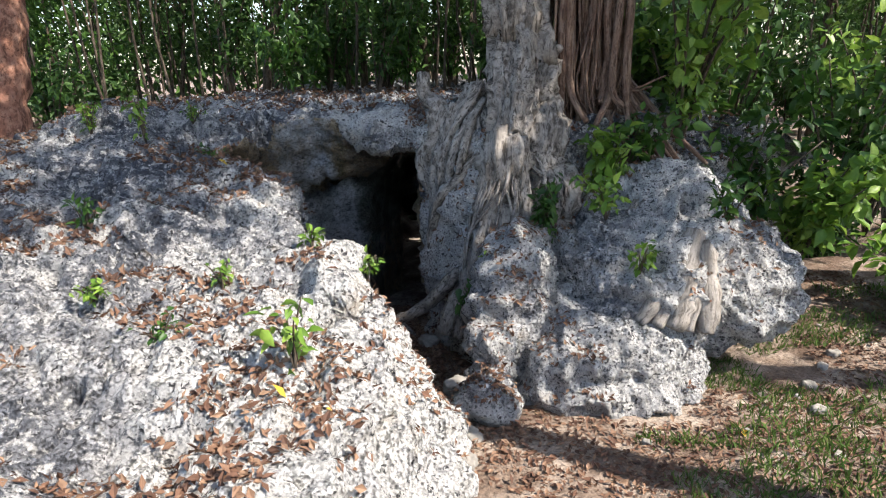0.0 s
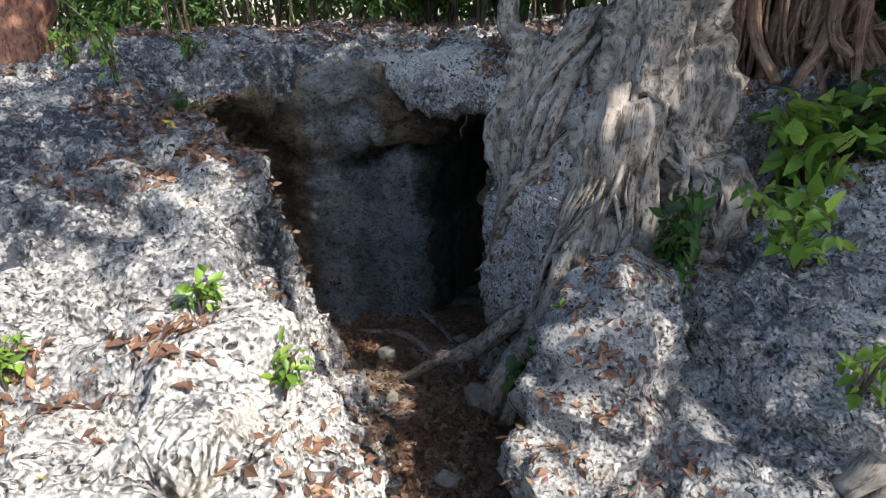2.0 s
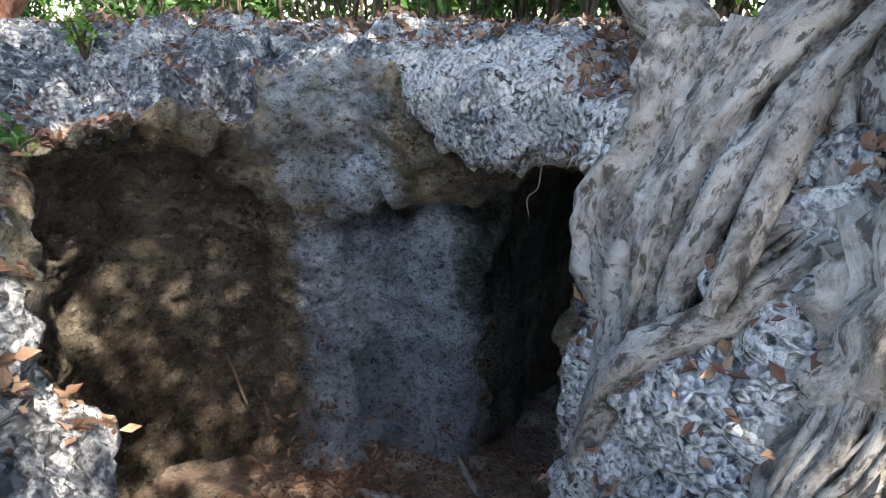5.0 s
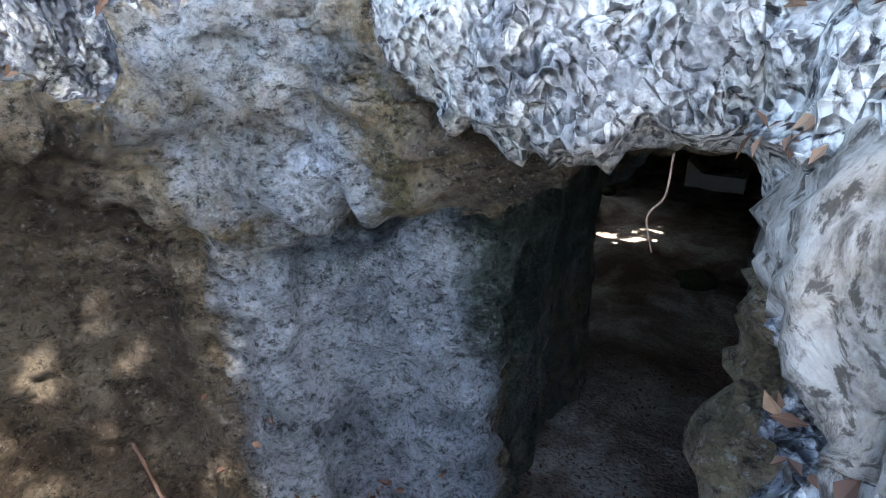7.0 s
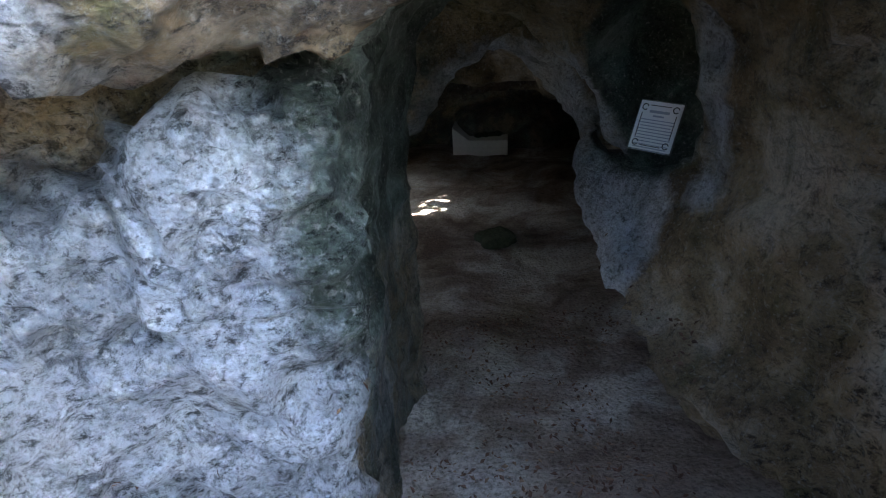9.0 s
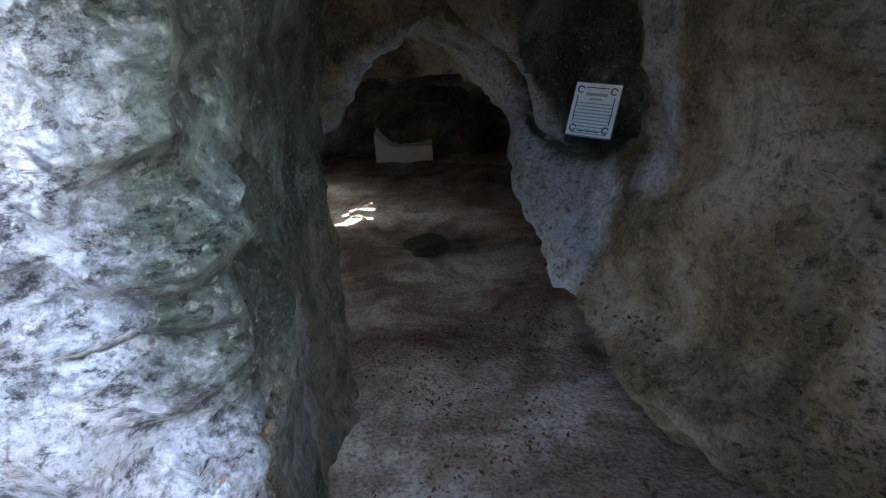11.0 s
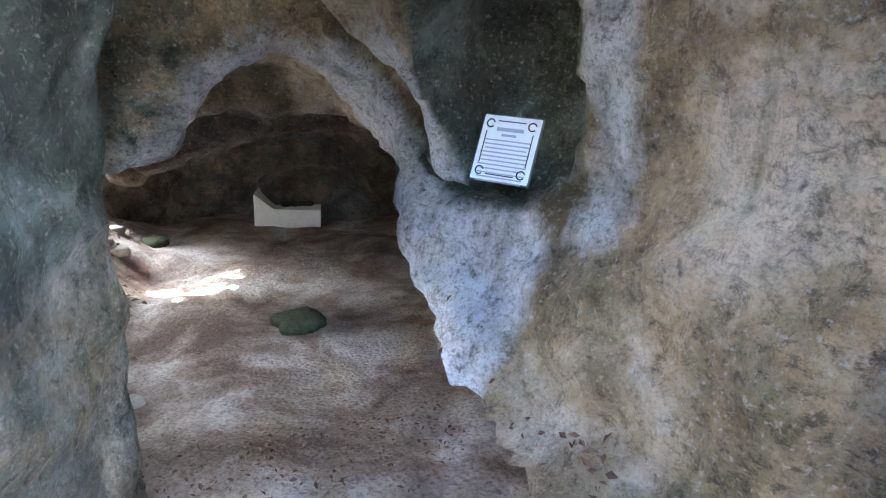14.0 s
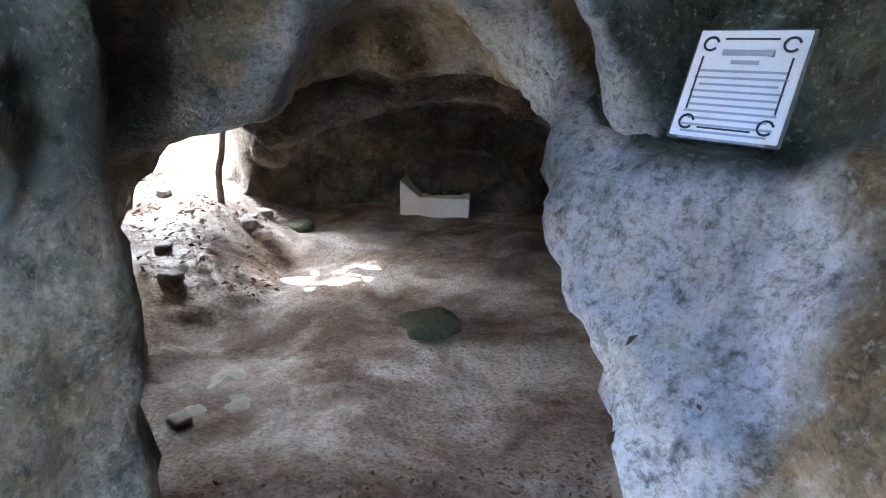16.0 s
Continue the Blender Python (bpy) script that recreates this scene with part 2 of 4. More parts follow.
def weathered(p, n, amount):
    """Karst: knobs, sharp ridges and solution pits; amount 0 to 1 a point."""
    warp = p + 0.05 * np.stack([vnoise(p * 6 + s * 7.1, 50 + s) for s in range(3)], 1)
    d = 0.13 * fbm(warp * 1.6, 3, 3) + 0.05 * fbm(warp * 2.4, 2, 9, ridged=True) + 0.12 * fbm(warp * 4.0, 3, 11, ridged=True)
    pits = np.clip(0.40 - cells(warp * 4.5, 5), 0, 1) * 0.34 * (vnoise(p * 1.1, 77) > -0.25)
    small = np.clip(0.45 - cells(warp * 11.0, 15), 0, 1) * 0.09
    d = d - pits - small + 0.035 * fbm(warp * 12.0, 2, 29, ridged=True)
    broad = 0.09 * fbm(p * 2.1 + 5, 3, 83) * (1 - amount) * 1.4
    flakes = (0.02 * fbm(warp * 13.0, 2, 97, ridged=True) + 0.02 * fbm(p * 8.0, 2, 98)) * (1 - amount) * np.where(p[:, 1] < 6.6, 3.2, 0.7)
    return p + n * (d * amount + broad + flakes)[:, None]


from mathutils.bvhtree import BVHTree


# ---- materials ----
def material(name, rough=0.9):
    m = bpy.data.materials.new(name)
    m.use_nodes = True
    b = m.node_tree.nodes["Principled BSDF"]
    b.inputs["Roughness"].default_value = rough
    b.inputs["Specular IOR Level"].default_value = 0.25
    return m, m.node_tree, b


def coords(nt, scale=(1, 1, 1)):
    geo = nt.nodes.new("ShaderNodeNewGeometry")
    mp = nt.nodes.new("ShaderNodeMapping")
    mp.inputs["Scale"].default_value = scale
    nt.links.new(geo.outputs["Position"], mp.inputs["Vector"])
    return mp.outputs[0]


def tex_noise(nt, vec, scale, detail=6, rough=0.6, distort=0.0):
    n = nt.nodes.new("ShaderNodeTexNoise")
    n.inputs["Scale"].default_value, n.inputs["Detail"].default_value = scale, detail
    n.inputs["Roughness"].default_value, n.inputs["Distortion"].default_value = rough, distort
    nt.links.new(vec, n.inputs["Vector"])
    return n.outputs["Fac"]


def tex_cells(nt, vec, scale, feature="F1"):
    n = nt.nodes.new("ShaderNodeTexVoronoi")
    n.feature = feature
    n.inputs["Scale"].default_value = scale
    nt.links.new(vec, n.inputs["Vector"])
    return n.outputs["Distance"]


def colours(nt, fac, stops):
    r = nt.nodes.new("ShaderNodeValToRGB")
    e = r.color_ramp.elements
    while len(e) < len(stops):
        e.new(0.5)
    for s, (at, c) in zip(e, stops):
        s.position, s.color = at, (*c, 1)
    nt.links.new(fac, r.inputs[0])
    return r.outputs[0]


def mix(nt, fac, a, b, blend="MIX"):
    n = nt.nodes.new("ShaderNodeMix")
    n.data_type, n.blend_type = "RGBA", blend
    for sock, v in ((n.inputs[0], fac), (n.inputs[6], a), (n.inputs[7], b)):
        if isinstance(v, (int, float)):
            sock.default_value = v
        elif isinstance(v, tuple):
            sock.default_value = (*v, 1)
        else:
            nt.links.new(v, sock)
    return n.outputs[2]


def maths(nt, op, a, b=0.5):
    n = nt.nodes.new("ShaderNodeMath")
    n.operation = op
    for sock, v in ((n.inputs[0], a), (n.inputs[1], b)):
        if isinstance(v, (int, float)):
            sock.default_value = v
        else:
            nt.links.new(v, sock)
    return n.outputs[0]


def bump(nt, b, height, strength, dist, previous=None):
    n = nt.nodes.new("ShaderNodeBump")
    n.inputs["Strength"].default_value, n.inputs["Distance"].default_value = strength, dist
    nt.links.new(height, n.inputs["Height"])
    if previous:
        nt.links.new(previous, n.inputs["Normal"])
    nt.links.new(n.outputs[0], b.inputs["Normal"])
    return n.outputs[0]


def paint(nt, b, colour):
    nt.links.new(colour, b.inputs["Base Color"])


def limestone():
    m, nt, b = material("karst_limestone", 0.92)
    v = coords(nt)
    at = nt.nodes.new("ShaderNodeAttribute")
    at.attribute_name = "zone"
    sep = nt.nodes.new("ShaderNodeSeparateXYZ")
    nt.links.new(at.outputs["Vector"], sep.inputs[0])
    bare = sep.outputs[0]
    big = colours(nt, maths(nt, "ADD", tex_noise(nt, v, 1.3, 5, 0.6), maths(nt, "MULTIPLY", bare, 0.16)), [(0.40, (0.13, 0.14, 0.165)), (0.50, (0.34, 0.34, 0.35)), (0.59, (0.66, 0.645, 0.62))])
    lichen = maths(nt, "SUBTRACT", tex_noise(nt, v, 15.0, 8, 0.74), maths(nt, "MULTIPLY", bare, 0.07))
    c = mix(nt, colours(nt, lichen, [(0.49, (0, 0, 0)), (0.59, (0.95, 0.95, 0.95))]), big, (0.085, 0.09, 0.105))
    pale = tex_noise(nt, v, 17.0, 8, 0.7)
    c = mix(nt, colours(nt, pale, [(0.51, (0, 0, 0)), (0.58, (0.85, 0.85, 0.85))]), c, (0.66, 0.65, 0.63))
    pit = tex_noise(nt, v, 30.0, 4, 0.6, 0.8)
    c = mix(nt, colours(nt, pit, [(0.36, (0.95, 0.95, 0.95)), (0.42, (0, 0, 0))]), c, (0.045, 0.045, 0.05))
    grit = tex_noise(nt, v, 75.0, 5, 0.75)
    c = mix(nt, 0.55, c, colours(nt, grit, [(0.36, (0.25, 0.25, 0.26)), (0.5, (1, 1, 1)), (0.64, (1.0, 1.0, 1.0))]), "MULTIPLY")
    ochre = tex_noise(nt, v, 3.1, 4, 0.6)
    c = mix(nt, colours(nt, ochre, [(0.62, (0, 0, 0)), (0.78, (0.5, 0.5, 0.5))]), c, (0.42, 0.31, 0.19))
    spots = tex_cells(nt, v, 32.0)
    c = mix(nt, colours(nt, spots, [(0.12, (0.75, 0.75, 0.75)), (0.3, (0, 0, 0))]), c, (0.07, 0.07, 0.075))
    paint(nt, b, c)
    n1 = bump(nt, b, tex_noise(nt, v, 22.0, 9, 0.8), 1.0, 0.085)
    n2 = bump(nt, b, tex_cells(nt, v, 38.0), 0.9, 0.022, n1)
    bump(nt, b, tex_noise(nt, v, 120.0, 4, 0.7), 0.6, 0.005, n2)
    return m


def tone(nt, vec, tones, scale=1.7):
    return colours(nt, tex_noise(nt, vec, scale, 7, 0.66, 0.5), [(0.38, tones[0]), (0.5, tones[1]), (0.61, tones[2])])


def cave_rock():
    """Cave limestone: tan at large, skylight-blue flowstone, algae and ochre with painted shade, where the zone
    attribute says so.
    """
    m, nt, b = material("cave_limestone", 0.75)
    v = coords(nt)
    at = nt.nodes.new("ShaderNodeAttribute")
    at.attribute_name = "zone"
    sep = nt.nodes.new("ShaderNodeSeparateXYZ")
    nt.links.new(at.outputs["Vector"], sep.inputs[0])
    ragged = maths(nt, "MULTIPLY", maths(nt, "SUBTRACT", tex_noise(nt, v, 4.5, 7, 0.7), 0.5), 1.5)

    def weight(sock):
        return colours(nt, maths(nt, "ADD", sock, ragged), [(0.3, (0, 0, 0)), (0.7, (1, 1, 1))])

    c = tone(nt, v, [(0.16, 0.115, 0.06), (0.44, 0.33, 0.20), (0.70, 0.60, 0.47)])
    streak = tex_noise(nt, coords(nt, (3.0, 3.0, 0.7)), 1.6, 6, 0.65, 0.6)
    c = mix(nt, colours(nt, streak, [(0.52, (0, 0, 0)), (0.66, (0.7, 0.7, 0.7))]), c, (0.14, 0.13, 0.05))
    # ochre, lowered in tone to paint shade in the bay and chamber
    c = mix(nt, weight(sep.outputs[2]), c, tone(nt, v, [(0.07, 0.052, 0.036), (0.17, 0.128, 0.088), (0.34, 0.275, 0.20)], 2.4))
    # pale flowstone, its tones blued in place of skylight
    c = mix(nt, weight(sep.outputs[0]), c, tone(nt, v, [(0.36, 0.39, 0.42), (0.66, 0.70, 0.75), (0.82, 0.85, 0.88)], 2.6))
    # dark tone for algae and for the shade painted on jamb and chamber back
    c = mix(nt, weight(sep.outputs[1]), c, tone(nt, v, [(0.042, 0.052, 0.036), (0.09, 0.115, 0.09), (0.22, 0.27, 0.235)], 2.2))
    speck = tex_noise(nt, v, 32.0, 6, 0.75)
    c = mix(nt, colours(nt, speck, [(0.56, (0, 0, 0)), (0.72, (0.5, 0.5, 0.5))]), c, (0.08, 0.07, 0.06))
    # dark flecks painted for the small shadows of a crusty surface
    chip_shade = colours(nt, tex_noise(nt, v, 48.0, 6, 0.78), [(0.37, (1, 1, 1)), (0.49, (0, 0, 0))])
    c = mix(nt, maths(nt, "MULTIPLY", chip_shade, maths(nt, "ADD", maths(nt, "MULTIPLY", sep.outputs[0], 0.35), 0.35)), c, (0.08, 0.08, 0.08))
    c = mix(nt, 0.75, c, colours(nt, tex_noise(nt, v, 16.0, 9, 0.8, 0.4), [(0.38, (0.2, 0.2, 0.2)), (0.48, (1, 1, 1))]), "MULTIPLY")
    c = mix(nt, 0.3, c, colours(nt, tex_noise(nt, v, 130.0, 4, 0.75), [(0.38, (0.25, 0.25, 0.25)), (0.5, (1, 1, 1))]), "MULTIPLY")
    # finer relief shadows put into the colour, stronger outside the passage
    flake_shade = tex_noise(nt, coords(nt, (1, 1, 1.7)), 21.0, 10, 0.82, 0.3)
    geo = nt.nodes.new("ShaderNodeNewGeometry")
    where = nt.nodes.new("ShaderNodeSeparateXYZ")
    nt.links.new(geo.outputs["Position"], where.inputs[0])
    fleck_strength = nt.nodes.new("ShaderNodeMapRange")
    for k, value in enumerate((6.3, 6.9, 0.95, 0.3)):
        fleck_strength.inputs[k + 1].default_value = value
    nt.links.new(where.outputs[1], fleck_strength.inputs[0])
    c = mix(nt, fleck_strength.outputs[0], c, colours(nt, flake_shade, [(0.415, (0.12, 0.12, 0.12)), (0.455, (0.75, 0.75, 0.75)), (0.52, (1, 1, 1))]), "MULTIPLY")
    light = tex_noise(nt, v, 55.0, 5, 0.7)
    c = mix(nt, colours(nt, light, [(0.56, (0, 0, 0)), (0.7, (0.5, 0.5, 0.5))]), c, (0.62, 0.6, 0.56))
    paint(nt, b, c)
    wet = colours(nt, tex_noise(nt, v, 3.0, 4, 0.6), [(0.4, (0.75, 0.75, 0.75)), (0.62, (0.32, 0.32, 0.32))])
    nt.links.new(wet, b.inputs["Roughness"])
    n1 = bump(nt, b, tex_noise(nt, v, 7.0, 7, 0.62), 0.8, 0.07)
    crust = maths(nt, "ADD", maths(nt, "MULTIPLY", sep.outputs[0], 1.6), 0.8)
    n2 = bump(nt, b, maths(nt, "MULTIPLY", tex_noise(nt, coords(nt, (1, 1, 1.5)), 24.0, 8, 0.8), crust), 1.0, 0.10, n1)
    bump(nt, b, tex_cells(nt, v, 52.0), 0.5, 0.008, n2)
    return m


def soil():
    m, nt, b = material("leafy_soil", 0.95)
    v = coords(nt)
    c = colours(nt, tex_noise(nt, v, 2.2, 7, 0.65), [(0.38, (0.13, 0.085, 0.06)), (0.5, (0.25, 0.185, 0.14)), (0.62, (0.44, 0.36, 0.29))])
    at = nt.nodes.new("ShaderNodeAttribute")
    at.attribute_name = "zone"
    sep = nt.nodes.new("ShaderNodeSeparateXYZ")
    nt.links.new(at.outputs["Vector"], sep.inputs[0])
    # pale dusty cave floor, set lighter to make up for light in the chamber
    dust = tone(nt, v, [(0.15, 0.10, 0.075), (0.34, 0.27, 0.22), (0.60, 0.55, 0.49)], 1.5)
    c = mix(nt, sep.outputs[0], c, dust)
    c = mix(nt, colours(nt, tex_noise(nt, v, 42.0, 7, 0.7), [(0.48, (0, 0, 0)), (0.66, (0.7, 0.7, 0.7))]), c, (0.05, 0.034, 0.025))
    chips = tex_cells(nt, v, 26.0)
    c = mix(nt, colours(nt, chips, [(0.08, (0.4, 0.4, 0.4)), (0.2, (0, 0, 0))]), c, (0.40, 0.33, 0.27))
    paint(nt, b, c)
    damp = colours(nt, tex_noise(nt, v, 1.1, 4, 0.6), [(0.46, (0.95, 0.95, 0.95)), (0.62, (0.42, 0.42, 0.42))])
    nt.links.new(damp, b.inputs["Roughness"])
    n1 = bump(nt, b, tex_noise(nt, v, 20.0, 8, 0.7), 0.8, 0.03)
    bump(nt, b, tex_cells(nt, v, 38.0), 0.6, 0.012, n1)
    return m


def bark(name, dark, mid, pale, grain=(9, 9, 0.9)):
    m, nt, b = material(name, 0.88)
    v = coords(nt)
    at = nt.nodes.new("ShaderNodeAttribute")
    at.attribute_name = "limb"
    mp = nt.nodes.new("ShaderNodeMapping")
    mp.inputs["Scale"].default_value = grain
    nt.links.new(at.outputs["Vector"], mp.inputs["Vector"])
    lines = tex_noise(nt, mp.outputs[0], 3.0, 8, 0.7, 0.6)
    c = colours(nt, lines, [(0.40, dark), (0.49, mid), (0.62, pale)])
    c = mix(nt, colours(nt, tex_noise(nt, v, 3.5, 5, 0.6), [(0.42, (0, 0, 0)), (0.62, (0.75, 0.75, 0.75))]), c, mid)
    blot = tex_noise(nt, v, 14.0, 7, 0.7)
    c = mix(nt, colours(nt, blot, [(0.5, (0, 0, 0)), (0.64, (0.6, 0.6, 0.6))]), c, pale)
    c = mix(nt, colours(nt, tex_noise(nt, v, 23.0, 6, 0.7), [(0.54, (0, 0, 0)), (0.66, (0.6, 0.6, 0.6))]), c, dark)
    crack = tex_noise(nt, mp.outputs[0], 8.0, 6, 0.7, 0.4)
    c = mix(nt, colours(nt, crack, [(0.40, (0.9, 0.9, 0.9)), (0.47, (0, 0, 0))]), c, dark)
    paint(nt, b, c)
    n1 = bump(nt, b, lines, 0.9, 0.02)
    n2 = bump(nt, b, crack, 0.8, 0.010, n1)
    bump(nt, b, tex_noise(nt, v, 60.0, 6, 0.7), 0.5, 0.006, n2)
    return m


def leafy(name, tones, rough=0.45, through=0.35):
    m, nt, b = material(name, rough)
    geo = nt.nodes.new("ShaderNodeNewGeometry")
    c = colours(nt, geo.outputs["Random Per Island"], [(0.0, tones[0]), (0.5, tones[1]), (1.0, tones[2])])
    c = mix(nt, colours(nt, tex_noise(nt, coords(nt), 30.0, 4, 0.6), [(0.4, (0, 0, 0)), (0.7, (0.5, 0.5, 0.5))]), c, tones[0])
    paint(nt, b, c)
    b.inputs["Specular IOR Level"].default_value = 0.4
    if through:
        tr = nt.nodes.new("ShaderNodeBsdfTranslucent")
        nt.links.new(c, tr.inputs["Color"])
        ms = nt.nodes.new("ShaderNodeMixShader")
        ms.inputs[0].default_value = through
        nt.links.new(b.outputs[0], ms.inputs[1])
        nt.links.new(tr.outputs[0], ms.inputs[2])
        nt.links.new(ms.outputs[0], nt.nodes["Material Output"].inputs[0])
    return m


def plain(name, colour, rough=0.6, grain=0.15, scale=18.0):
    m, nt, b = material(name, rough)
    f = colours(nt, tex_noise(nt, coords(nt), scale, 6, 0.65), [(0.3, tuple(c * (1 - grain) for c in colour)), (0.7, tuple(min(1, c * (1 + grain)) for c in colour))])
    paint(nt, b, f)
    bump(nt, b, tex_noise(nt, coords(nt), scale * 3, 5, 0.6), 0.25, 0.004)
    return m


M_ROCK = limestone()
M_CAVE = cave_rock()
M_SOIL = soil()
M_FIG = bark("grey_fig_bark", (0.055, 0.046, 0.038), (0.24, 0.212, 0.184), (0.42, 0.385, 0.345), (6, 6, 2.6))
M_AERIAL = bark("brown_aerial_root_bark", (0.06, 0.035, 0.025), (0.17, 0.105, 0.075), (0.30, 0.22, 0.17))
M_RED = bark("red_brown_bark", (0.10, 0.045, 0.03), (0.26, 0.12, 0.08), (0.40, 0.23, 0.16), (4, 4, 2))
M_TWIG = bark("dark_twig_bark", (0.03, 0.024, 0.018), (0.09, 0.07, 0.05), (0.17, 0.14, 0.11))
M_LEAF = leafy("green_leaves", [(0.025, 0.07, 0.012), (0.05, 0.125, 0.02), (0.10, 0.20, 0.035)])
M_DARKLEAF = leafy("dark_forest_leaves", [(0.025, 0.06, 0.014), (0.05, 0.115, 0.025), (0.10, 0.19, 0.045)])
M_YOUNG = leafy("young_bright_leaves", [(0.07, 0.15, 0.02), (0.14, 0.26, 0.035), (0.28, 0.40, 0.07)])
M_LITTER = leafy("dry_fallen_leaves", [(0.07, 0.036, 0.024), (0.15, 0.075, 0.045), (0.30, 0.19, 0.12)], 0.8, 0.1)
M_YELLOW = leafy("yellow_leaf", [(0.55, 0.36, 0.04), (0.6, 0.42, 0.05), (0.66, 0.46, 0.07)], 0.6, 0.2)
M_GRASS = leafy("grass_blades", [(0.05, 0.11, 0.02), (0.10, 0.18, 0.035), (0.2, 0.27, 0.07)], 0.6, 0.3)
M_STUMP = bark("bleached_dead_wood", (0.14, 0.12, 0.10), (0.29, 0.26, 0.225), (0.43, 0.39, 0.35), (8, 8, 0.9))
M_PALE = plain("pale_limestone_lump", (0.27, 0.25, 0.22), 0.85, 0.35)
M_FLAT = plain("flat_pale_cave_stone", (0.46, 0.43, 0.38), 0.85, 0.3)
M_MOSS = plain("mossy_stone", (0.07, 0.08, 0.045), 0.95, 0.5, 30)
M_WHITEBOX = plain("white_painted_block", (0.74, 0.73, 0.69), 0.7, 0.08)
M_PLAQUE = plain("white_plaque_enamel", (0.70, 0.72, 0.74), 0.35, 0.03)
M_INK = plain("black_plaque_lettering", (0.03, 0.03, 0.035), 0.5, 0.1)
M_TEXT = plain("grey_plaque_print", (0.30, 0.34, 0.40), 0.5, 0.1)
M_EDGE = plain("dark_plaque_rim", (0.10, 0.11, 0.11), 0.45, 0.15)


# ---- land and rock ----
def structure(name, me, mat, label):
    ob = new(name, me)
    me.materials.append(mat)
    return tagged(ob, label, kind="structure")


def spaced(lo, hi, fine_lo, fine_hi, step, grow=1.35):
    mid = list(np.arange(fine_lo, fine_hi + 1e-6, step))
    s, a = step, fine_lo
    left = []
    while a > lo:
        s = s * grow
        a -= s
        left.append(a)
    s, a = step, fine_hi
    right = []
    while a < hi:
        s = s * grow
        a += s
        right.append(a)
    return np.array(left[::-1] + mid + right)


gx, gy = spaced(-300, 300, -2.6, 3.6, 0.04), spaced(-300, 300, 0.4, 13.0, 0.04)
X, Y = np.meshgrid(gx, gy, indexing="ij")
gp = np.stack([X.ravel(), Y.ravel(), 0 * X.ravel()], 1)
rough_ground = 0.05 * fbm(gp * 1.4, 3, 41) + 0.02 * fbm(gp * 7, 3, 43)
Z = ground_height(gp[:, 0], gp[:, 1]) + rough_ground * np.clip(1.1 - np.abs(gp[:, 0]) / 40, 0, 1)
gp[:, 2] = Z
ii = np.arange(X.size).reshape(X.shape)
gq = np.stack([ii[:-1, :-1].ravel(), ii[1:, :-1].ravel(), ii[1:, 1:].ravel(), ii[:-1, 1:].ravel()], 1)
ground_mesh = mesh_from("ground", gp, gq)
indoors = np.clip((gp[:, 1] - 6.0) / 1.2, 0, 1) * (np.abs(gp[:, 0]) < 4) * (gp[:, 1] < 15)
ground_mesh.attributes.new("zone", "FLOAT_VECTOR", "POINT").data.foreach_set("vector", np.stack([indoors, 0 * indoors, 0 * indoors], 1).astype(np.float32).ravel())
structure("ground", ground_mesh, M_SOIL, "brown earth strewn with dry fallen leaves and stone chips")


def floor_at(x, y):
    p = np.stack([x, y, 0 * x], 1)
    return ground_height(x, y) + 0.05 * fbm(p * 1.4, 3, 41) + 0.02 * fbm(p * 7, 3, 43)


def box_weight(v, lo, hi, soft):
    w = 1.0
    for s in range(3):
        w = w * np.clip((v[:, s] - lo[s]) / soft + 0.5, 0, 1) * np.clip((hi[s] - v[:, s]) / soft + 0.5, 0, 1)
    return w


